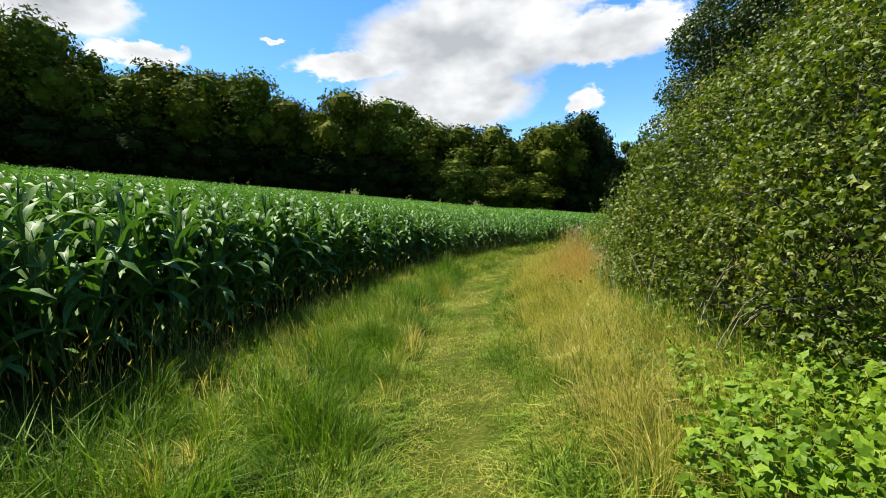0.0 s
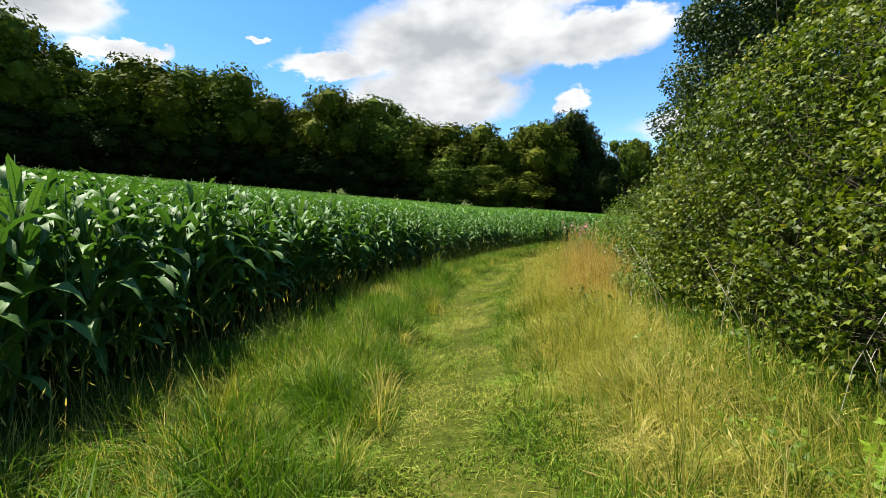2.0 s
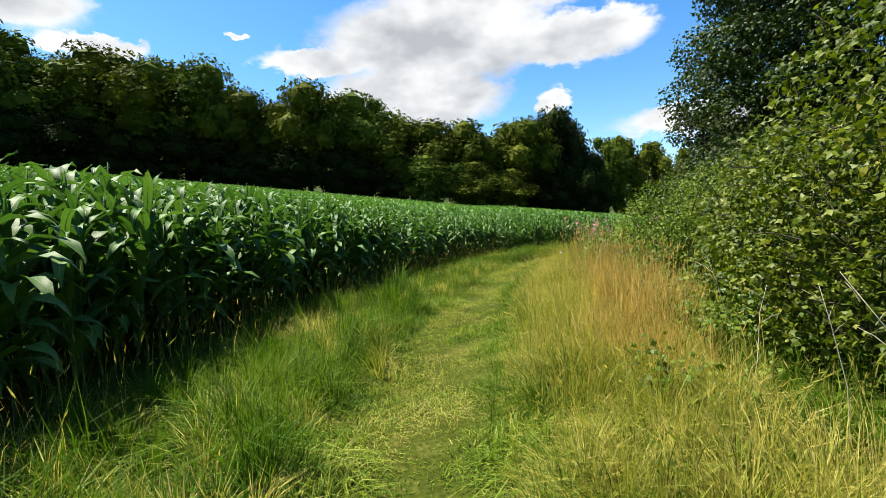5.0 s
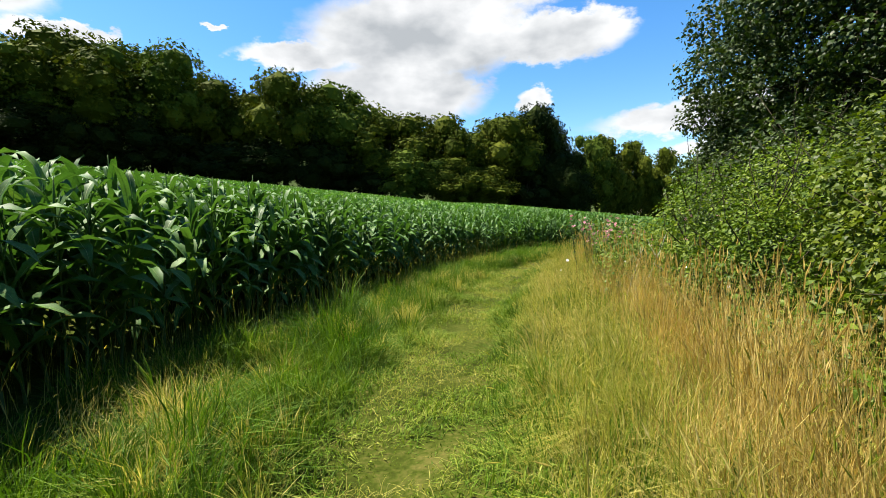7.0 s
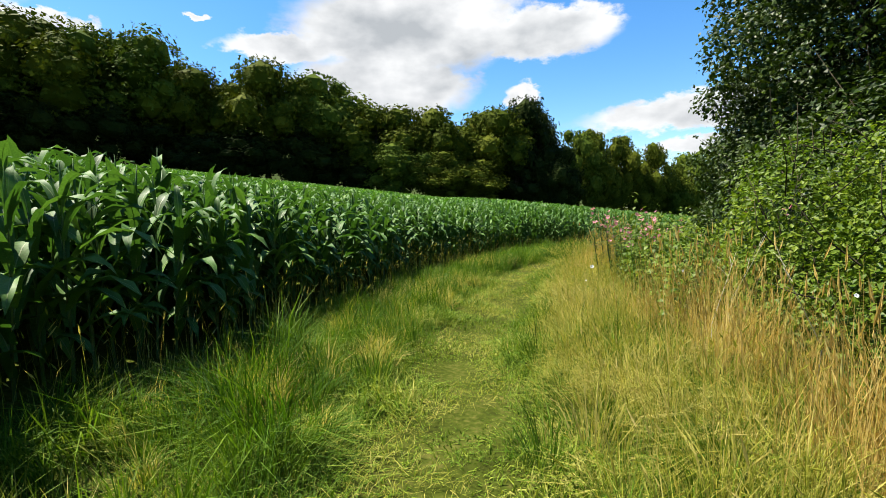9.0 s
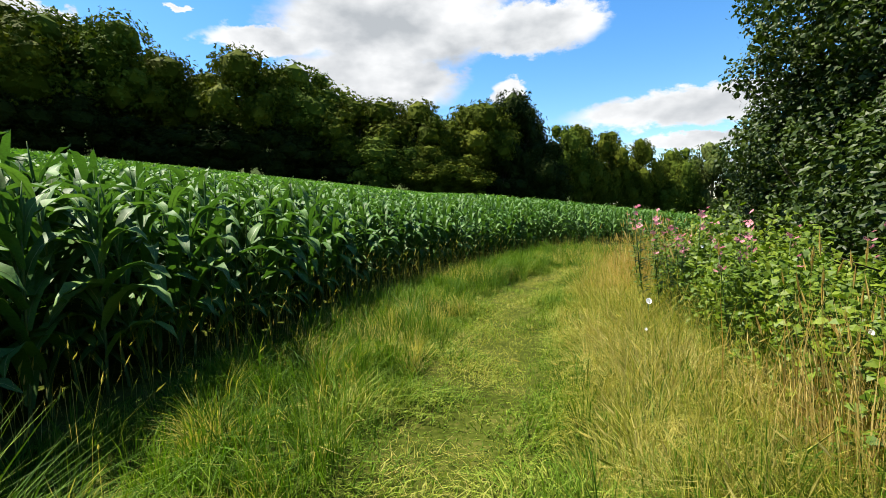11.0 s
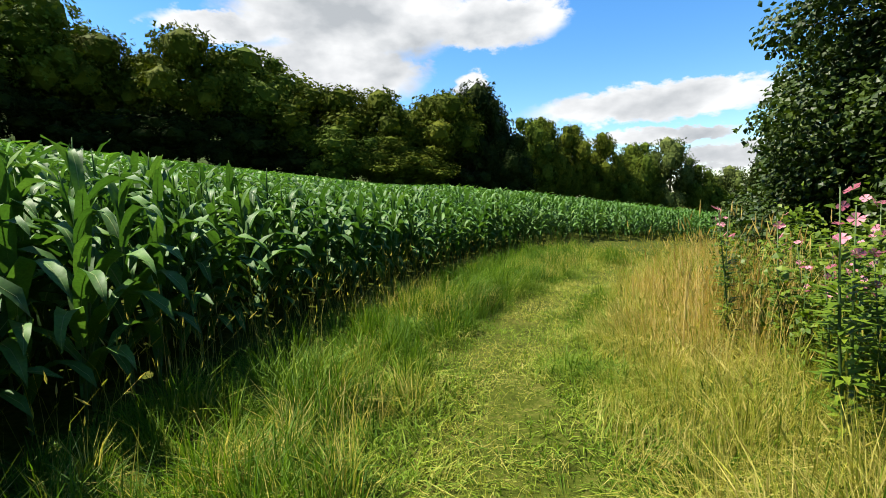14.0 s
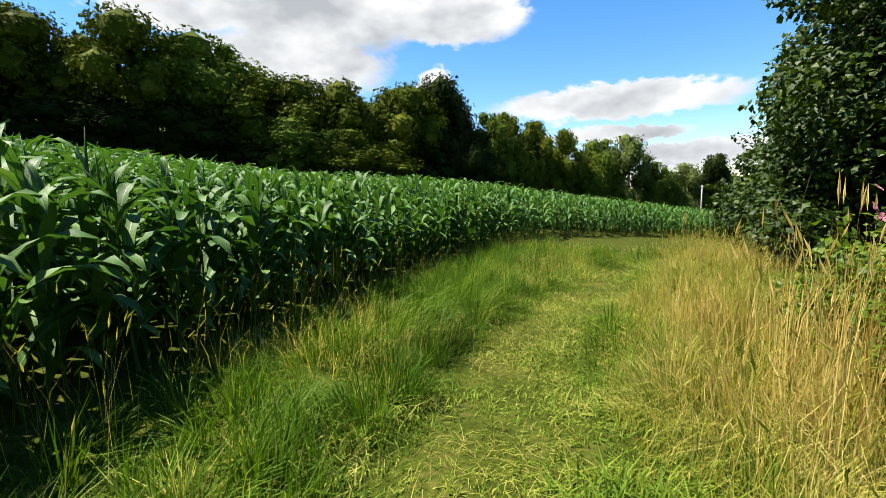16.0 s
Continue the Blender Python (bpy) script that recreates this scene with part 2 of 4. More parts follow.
def spread(shape_v, shape_t, origin, frames, scale):
    """Copies a small shape to many places. frames: (n, 3, 3) with axes in columns; scale: (n,) or (n, 3)."""
    scale = np.asarray(scale, np.float32)
    if scale.ndim == 1:
        scale = scale[:, None]
    v = shape_v[None] * scale[:, None, :] if scale.shape[1] == 3 else shape_v[None] * scale[:, None, :]
    v = np.einsum("nij,nkj->nki", frames, v) + origin[:, None, :]
    t = shape_t[None] + (np.arange(len(origin)) * len(shape_v))[:, None, None]
    return v.reshape(-1, 3), t.reshape(-1, 3)


def join(pieces):
    vs, ts, k = [], [], 0
    for v, t in pieces:
        vs.append(np.asarray(v, np.float32).reshape(-1, 3))
        ts.append(np.asarray(t).reshape(-1, 3) + k)
        k += len(vs[-1])
    return np.concatenate(vs), np.concatenate(ts)


def unit(v):
    return v / np.maximum(np.linalg.norm(v, axis=-1, keepdims=True), 1e-9)


def facing(normals, rng):
    """Frames whose z is the normal, turned at random about it."""
    z = unit(normals)
    r = rng.normal(size=z.shape)
    x = unit(np.cross(r, z))
    return np.stack([x, np.cross(z, x), z], axis=-1)


def tube(points, radii, sides=7):
    pts = np.asarray(points, float)
    d = unit(np.gradient(pts, axis=0))
    ref = np.array([0.31, 0.95, 0.05])
    a = unit(np.cross(d, ref))
    b = np.cross(d, a)
    ang = np.linspace(0, 2 * np.pi, sides, endpoint=False)
    ring = pts[:, None] + np.asarray(radii)[:, None, None] * (np.cos(ang)[None, :, None] * a[:, None] + np.sin(ang)[None, :, None] * b[:, None])
    t = []
    for i in range(len(pts) - 1):
        for j in range(sides):
            k = (j + 1) % sides
            t += [(i * sides + j, i * sides + k, (i + 1) * sides + k), (i * sides + j, (i + 1) * sides + k, (i + 1) * sides + j)]
    top = len(pts) * sides
    t += [(top - sides + j, top - sides + (j + 1) % sides, top) for j in range(sides)]
    return np.concatenate([ring.reshape(-1, 3), pts[-1:]]), np.array(t)


FLAKE = (np.array([(0, 0, 0), (-0.36, 0.5, 0.10), (0.36, 0.5, 0.10), (0, 1, -0.06)], np.float32), np.array([(0, 2, 1), (1, 2, 3)]))
# leaf outlines, each 1 long along y, folded a little along the midrib
OVAL = (np.array([(0, 0, 0), (-0.30, 0.42, 0.10), (0.30, 0.42, 0.10), (0, 1, -0.06), (0, 0.45, 0)], np.float32),
        np.array([(0, 4, 1), (0, 2, 4), (1, 4, 3), (4, 2, 3)]))
LANCE = (np.array([(0, 0, 0), (-0.10, 0.4, 0.04), (0.10, 0.4, 0.04), (0, 1, -0.16)], np.float32), np.array([(0, 2, 1), (1, 2, 3)]))
CLUMP = (np.array([(-0.55, -0.15, -0.05), (0.05, -0.5, 0.14), (0.12, 0.22, -0.12), (0.55, 0.0, 0.12), (0.1, 0.55, -0.10), (-0.35, 0.25, 0.10)], np.float32), np.array([(0, 1, 2), (3, 4, 5)]))
LOBED = (np.array([(0, 0.38, 0.04), (0, 0, 0), (0.52, 0.36, -0.08), (0.20, 0.52, 0.02), (0, 1, -0.1), (-0.20, 0.52, 0.02), (-0.52, 0.36, -0.08)], np.float32),
         np.array([(0, i, i % 6 + 1) for i in range(1, 7)]))


# ---- the lie of the land ----
PATH_Y = [-8, 0, 2, 4, 6, 7.4, 9, 10.6, 12.3, 14.4, 16.4, 18.5, 20, 21.2, 22.7, 24.7, 26.3, 28, 30, 34]
PATH_X = [1.4, 1.0, 0.8, 0.6, 0.42, 0.3, 0.3, 0.4, 0.58, 0.92, 1.32, 1.95, 2.5, 3.1, 4.3, 6.2, 8.3, 11, 15, 24]
EDGE_Y = [-20, 3, 6.2, 10.5, 13.2, 15.2, 17, 18, 19.7, 20.9, 23.6, 26, 29, 32.5, 36, 39.5, 44, 51, 58]
EDGE_X = [-3.0, -2.9, -2.8, -2.75, -2.55, -1.65, -1.2, -0.98, -0.3, 0.1, 1.5, 3.1, 5.5, 8.5, 13, 19, 32, 60, 95]


def path_x(y):
    return np.interp(y, PATH_Y, PATH_X)


def edge_x(y):
    return np.interp(y, EDGE_Y, EDGE_X)


def soft_plus(v, k):
    return 0.5 * (v + np.sqrt(v * v + k * k)) - 0.5 * k


def land(x, y):
    x, y = np.asarray(x, float), np.asarray(y, float)
    d = x - path_x(y)
    v = x - np.minimum(path_x(y), 3.2)
    z = 0.142 * soft_plus(-v - 2.2, 0.8) - 0.127 * soft_plus(v - np.interp(y, [17, 28], [6.0, 1.0]), 1.5) + 0.035 * soft_plus(y - 24, 4.0)
    z = z + 0.05 * np.exp(-((d + 1.2) / 0.5) ** 2) + 0.06 * np.exp(-((d - 1.7) / 0.6) ** 2) - 0.03 * np.exp(-(d / 0.35) ** 2)
    near = np.exp(-(d / 6.0) ** 2)
    return z + near * 0.025 * (np.sin(2.3 * x + 1.1 * y) + np.sin(1.7 * y - 2.9 * x + 1.0))


def build_ground():
    ax = np.concatenate([-np.geomspace(1500, 14, 40), np.linspace(-13, 14, 136), np.geomspace(15, 1500, 40)])
    ay = np.concatenate([-np.geomspace(900, 9, 24), np.linspace(-8, 34, 170), np.geomspace(35, 1800, 50)])
    gx, gy = np.meshgrid(ax, ay)
    r = np.hypot(gx, gy)
    gz = land(gx, gy)
    far = np.clip((r - 170) / 300, 0, 1)
    gz = gz * (1 - far) + far * np.clip(gz, -12, 16)
    v = np.stack([gx, gy, gz], -1).reshape(-1, 3)
    n = len(ax)
    i = (np.arange(len(ay) - 1)[:, None] * n + np.arange(n - 1)[None]).ravel()
    t = np.concatenate([np.stack([i, i + 1, i + n + 1], -1), np.stack([i, i + n + 1, i + n], -1)])
    tagged(new("ground", mesh_data("ground", v, t, GROUND, True)), "bare brown soil under field crop and rough meadow grass", "ground", kind="structure")


build_ground()


# ---- far wood ----
def wood_tree(seed, mat, lobes, leaves, clump, low):
    """A broad-leaved tree 10 m high and wide: trunk with limbs, crown of leaf clumps gathered in boughs. Stands at the origin."""
    rng = np.random.default_rng(seed)
    tree = new("tree")
    ctr, rad = [], []
    for i in range(lobes):
        n = unit(rng.normal(size=3) * (1, 1, 1.15))
        k = rng.uniform(0.45, 0.88)
        wide = 4.0 if low else 4.3
        ctr.append((n[0] * wide * k, n[1] * wide * k, 4.6 + n[2] * k * (4.9 if n[2] > 0 else 4.3) if low else 6.3 + n[2] * k * (3.4 if n[2] > 0 else 2.7)))
        rad.append(rng.uniform(0.9, 1.9))
    ctr, rad = np.array(ctr), np.array(rad)
    pick = rng.choice(lobes, leaves, p=rad ** 2 / (rad ** 2).sum())
    nrm = unit(rng.normal(size=(leaves, 3)))
    bumpy = 1 + 0.16 * np.sin(nrm[:, 0] * 9 + pick) * np.sin(nrm[:, 1] * 8 + 2 * pick) + 0.12 * np.sin(nrm[:, 2] * 13 + pick)
    pos = ctr[pick] + nrm * (rad[pick] * bumpy * rng.uniform(0.74, 1.10, leaves))[:, None] * np.array([1, 1, 0.9])
    pos[:, 2] = np.maximum(pos[:, 2], rng.uniform(-0.35, 0.7, leaves))
    inside = (np.linalg.norm(pos[:, None] - ctr[None], axis=-1) < rad[None] * 0.68).any(1) | (pos[:, 2] > np.percentile(pos[:, 2], 99.2))
    pos, nrm = pos[~inside], nrm[~inside]
    fit = np.array([10 / np.ptp(pos[:, 0]), 10 / np.ptp(pos[:, 1]), 10 / np.percentile(pos[:, 2], 99.7)])
    pos, ctr = pos * fit, ctr * fit
    v, t = spread(*CLUMP, pos.astype(np.float32), facing(nrm + rng.normal(size=nrm.shape) * 0.55 + np.array([0, 0, 0.35]), rng), clump * rng.uniform(0.5, 1.5, len(pos)))
    core = [spread(*BALL, ctr.astype(np.float32), np.repeat(np.eye(3)[None], lobes, 0), rad * 0.74)]
    part("crown", mesh_data("crown", *join([(v, t), *core]), mat), tree)
    part("trunk", mesh_data("trunk", *tube([(0, 0, -0.5), (0.1, 0.05, 2), (0.0, 0.1, 5), (0.1, 0, 8)], [0.30, 0.24, 0.15, 0.05], 8), BARK, True), tree)
    for c in ctr[:5]:
        part("limb", mesh_data("limb", *tube([(0.05, 0.05, c[2] * 0.45), c * (0.5, 0.5, 0.8), c], [0.11, 0.07, 0.03], 5), BARK, True), tree)
    return tree


def ball(n=1):
    bm = bmesh.new()
    bmesh.ops.create_icosphere(bm, subdivisions=n, radius=1.0)
    v = np.array([x.co[:] for x in bm.verts], np.float32)
    t = np.array([[w.index for w in f.verts] for f in bm.faces])
    bm.free()
    v *= (1 + 0.12 * np.sin(v[:, :1] * 5 + v[:, 1:2] * 7) * np.cos(v[:, 2:] * 6))
    return v, t


BALL = ball()

SKY_AZ = [-75, -60, -51, -48.8, -46, -43, -39.6, -32.5, -26.6, -18.6, -13, -10, -6, -2.6, 3, 6.8, 9.7, 13.2, 15.2, 17.8, 22.8, 26.6, 31, 34.2, 36.6, 39.1, 41.6, 44.7]
SKY_EL = [19, 20, 19.6, 19.9, 18.4, 16.6, 17.8, 17.8, 14.9, 16.1, 14.8, 11.4, 13.4, 11.4, 10.8, 11.4, 12.1, 10.8, 8.6, 8.1, 6.6, 5.3, 5.0, 2.1, 2.1, 2.5, -0.1, -0.5]


def wood_distance(az):
    return float(np.interp(az, [-75, -50, -20, 0, 14, 18, 30, 45], [105, 112, 118, 122, 140, 165, 190, 220]))


def build_wood():
    protos = [wood_tree(11 + i, WOODS[k], 34, 9000, 0.30, low) for i, (k, low) in enumerate(((0, False), (1, False), (2, True), (3, True), (0, True), (1, True)))]
    names = ["broad-leaved tree in deep green leaf at the wood's edge", "olive-green broad-leaved tree at the wood's edge",
             "dark domed broad-leaved tree in the wood, shade put into its leaf colour", "pale grey-green tree on the far side of the field"]
    kinds = (0, 1, 2, 3, 0, 1)
    rng = np.random.default_rng(5)
    used = set()

    def plant(k, az, dist, height, width, turn=None):
        x, y = dist * math.sin(radians(az)) + 1.0, dist * math.cos(radians(az)) + 2.0
        z = float(land(x, y)) - 0.2
        rot = rng.uniform(0, 360) if turn is None else turn
        m = pose(x, y, z, 0, 0, rot) @ Matrix.Diagonal((width / 10.0, width / 10.0, height / 10.0, 1))
        if k in used:
            ob = copy_thing(protos[k], m @ Matrix.Diagonal((*(1 / c for c in protos[k].scale), 1)))
        else:
            used.add(k)
            ob = protos[k]
            ob.matrix_basis = m
        tagged(ob, names[kinds[k]], "tree", "trees of the wood")

    def top_height(az, dist, share=1.0, drop=0.0):
        x, y = dist * math.sin(radians(az)) + 1.0, dist * math.cos(radians(az)) + 2.0
        el = float(np.interp(az, SKY_AZ, SKY_EL)) - drop
        return max(4.0, 1.03 * share * (1.6 + dist * math.tan(radians(el)) - float(land(x, y))))

    az = -74.0
    while az < 17:                                       # skyline trees
        dist = wood_distance(az) + rng.uniform(8, 16)
        if not 7.0 < az < 14.5:
            k = int(rng.choice([0, 1, 1]))
            plant(k, az, dist, top_height(az, dist) * rng.uniform(0.93, 1.03), rng.uniform(23, 33))
        az += rng.uniform(4.6, 7.4)
    az = -72.0
    while az < 14:                                       # lower trees and scrub on the field side; darkened leaf paints shade under crowns
        dist = wood_distance(az) + rng.uniform(-1.5, 3)
        shrub = -9 < az < 8
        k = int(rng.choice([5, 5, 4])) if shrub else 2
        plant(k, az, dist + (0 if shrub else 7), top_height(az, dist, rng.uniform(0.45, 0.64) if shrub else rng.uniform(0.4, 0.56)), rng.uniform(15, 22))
        az += rng.uniform(3.4, 5.2)
    az = -66.0
    while az < 34:                                       # depth behind, in the leaf darkened for shade
        dist = wood_distance(az) + rng.uniform(22, 32)
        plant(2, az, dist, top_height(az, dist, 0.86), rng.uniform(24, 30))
        az += 8.5
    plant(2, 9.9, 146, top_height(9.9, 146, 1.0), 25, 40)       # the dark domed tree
    for a in (6.5, 9.0, 11.8, 14.6):                     # understorey round it, leaf darkened to paint the shade below the crowns
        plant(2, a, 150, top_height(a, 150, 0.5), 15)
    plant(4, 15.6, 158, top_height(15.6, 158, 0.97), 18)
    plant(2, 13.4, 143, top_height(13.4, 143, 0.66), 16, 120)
    for a, k, w, s in ((17.5, 5, 17, 1.0), (20.5, 5, 17, 1.0), (24, 5, 18, 1.0), (27.5, 4, 16, 0.98), (30.8, 3, 20, 1.03), (33.2, 4, 14, 0.9), (19, 5, 13, 0.6),
                       (22.5, 5, 13, 0.6), (26, 4, 14, 0.6), (29, 5, 13, 0.55), (36.4, 3, 15, 1.0), (39.2, 2, 16, 1.08), (41.3, 2, 12, 0.9), (34.8, 4, 11, 0.7),
                       (38, 4, 12, 0.6), (44, 0, 14, 1.0), (47.5, 1, 16, 1.0), (51, 0, 16, 1.1), (56, 1, 18, 1.2), (62, 0, 20, 1.3)):
        dist = wood_distance(a)
        plant(k, a, dist, top_height(a, dist, s), w)


build_wood()


def build_hill():
    """Wooded rise across the valley."""
    a = np.radians(np.linspace(-85, 120, 240))
    rows = []
    for r, f in ((380, 0.0), (440, 0.45), (520, 0.8), (620, 1.0), (800, 0.6)):
        h = -34 + f * (42 + 7 * np.sin(a * 9 + 1) + 3 * np.sin(a * 31) + 2 * np.sin(a * 67 + r))
        h = np.where(a < radians(42), h - f * np.minimum(12, 12 * (radians(42) - a) / radians(12)), h) + 26 * np.clip((radians(20) - a) / radians(30), 0, 1) + f * 125 * np.clip((radians(27) - a) / radians(70), 0, 1)
        rows.append(np.stack([r * np.sin(a), r * np.cos(a), h], -1))
    v = np.stack(rows)
    n = v.shape[1]
    i = (np.arange(len(rows) - 1)[:, None] * n + np.arange(n - 1)[None]).ravel()
    t = np.concatenate([np.stack([i, i + n + 1, i + 1], -1), np.stack([i, i + n, i + n + 1], -1)])
    tagged(new("backdrop", mesh_data("backdrop", v.reshape(-1, 3), t, HILL, True)), "distant hillside covered with green woodland", "hill", kind="structure")


build_hill()


def build_pole():
    x, y = 89.6, 120.0
    z = float(land(x, y))
    pole = new("utility_pole")
    pole.matrix_basis = pose(x, y, z)
    top = 1.5 - z
    part("post", mesh_data("post", *tube([(0, 0, -0.5), (0, 0, top * 0.5), (0, 0, top)], [0.19, 0.16, 0.13], 10), POLE, True), pole)
    part("crossarm", mesh_data("crossarm", *tube([(-0.8, 0, top - 0.5), (0, 0, top - 0.45), (0.8, 0, top - 0.5)], [0.06, 0.07, 0.06], 6), POLE), pole)
    tagged(pole, "pale weathered timber utility pole beyond the crop", "pole")


build_pole()


# ---- maize ----
def corn_blade(length, width, rise, droop, segs, seed):
    """One arching maize leaf: base at the origin, out along y, folded along the midrib, with a wavy margin."""
    rng = np.random.default_rng(seed)
    s = np.linspace(0, 1, segs + 1)
    ang = np.radians(rise) - np.radians(droop) * s ** 1.4
    step = length / segs
    y = np.concatenate([[0], np.cumsum(np.cos(ang[:-1]) * step)])
    z = np.concatenate([[0], np.cumsum(np.sin(ang[:-1]) * step)])
    w = width * np.clip(np.sin(np.pi * np.clip(0.12 + 0.88 * s, 0, 1)) ** 0.7, 0, 1) * 0.5 + 0.004
    w[-1] = 0.003
    wave = 0.18 * width * np.sin(s * 15 + rng.uniform(0, 6))
    side = rng.uniform(-0.12, 0.12) * s ** 2 * length
    v = np.concatenate([np.stack([side - w, y, z + w * 0.45 + wave], -1), np.stack([side, y, z], -1), np.stack([side + w, y, z + w * 0.45 - wave], -1)])
    n = segs + 1
    t = []
    for i in range(segs):
        t += [(i, n + i, n + i + 1), (i, n + i + 1, i + 1), (n + i, 2 * n + i, 2 * n + i + 1), (n + i, 2 * n + i + 1, n + i + 1)]
    return v, np.array(t)


def midrib(length, width, rise, droop, segs, seed):
    """The pale rib along the middle of a maize leaf, a little proud of it."""
    v, t = corn_blade(length, width, rise, droop, segs, seed)
    n = segs + 1
    mid = v[n:2 * n] + (0, 0, 0.003)
    half = np.linspace(0.0055, 0.0012, n)[:, None] * np.array([(1, 0, 0)])
    v = np.concatenate([mid - half, mid + half])
    return v, np.array([q for i in range(segs) for q in ((i, n + i, n + i + 1), (i, n + i + 1, i + 1))])


def flat_blade(length, width, rise, droop, segs, seed):
    v, t = corn_blade(length, width, rise, droop, segs, seed)
    n = segs + 1
    v = np.concatenate([v[:n], v[2 * n:]])
    return v, np.array([q for i in range(segs) for q in ((i, n + i, n + i + 1), (i, n + i + 1, i + 1))])


def turn_z(a):
    c, s = np.cos(a), np.sin(a)
    return np.array([(c, -s, 0), (s, c, 0), (0, 0, 1)])


def corn_layout(seed, leaves):
    """Where the leaves of one plant sit: height, turn, size, kind."""
    rng = np.random.default_rng(seed)
    rows = []
    for i in range(leaves):
        u = i / (leaves - 1)
        rows.append((0.22 + 1.45 * u, (i % 2) * math.pi + rng.normal(0, 0.45) , 0.62 + 0.5 * math.sin(math.pi * min(1, 0.2 + 0.75 * u)) + rng.uniform(-0.08, 0.08),
                     int(rng.integers(0, 3)) + (3 if u > 0.66 else 0)))
    return rows


BLADES = [(0.92, 0.12, 62, 132, 1), (1.0, 0.125, 68, 160, 2), (0.86, 0.115, 54, 112, 3), (0.84, 0.115, 76, 120, 4), (0.72, 0.105, 84, 66, 5), (0.9, 0.12, 72, 150, 6)]


def corn_joined(seed, leaves, segs, stalk=True):
    out = []
    for h, a, s, k in corn_layout(seed, leaves):
        ln, wd, rs, dr, sd = BLADES[k]
        v, t = corn_blade(ln, wd, rs, dr, segs, sd) if segs > 3 else flat_blade(ln, wd * 1.25, rs, dr, segs, sd)
        out.append((v * s @ turn_z(a).T + (0, 0, h), t))
    if stalk:
        out.append(tube([(0, 0, -0.05), (0.01, 0, 0.9), (0, 0.01, 1.7)], [0.014, 0.012, 0.006], 4))
    return join(out)


def in_field(x, y):
    az = np.degrees(np.arctan2(x - 1.0, y - 2.0))
    lim = np.interp(az, [-75, -50, -20, 0, 14, 18, 30, 45, 60], [103, 110, 116, 120, 138, 162, 186, 214, 220])
    return (x < edge_x(y)) & (np.hypot(x - 1, y - 2) < lim) & (x > -135) & (y > -9)


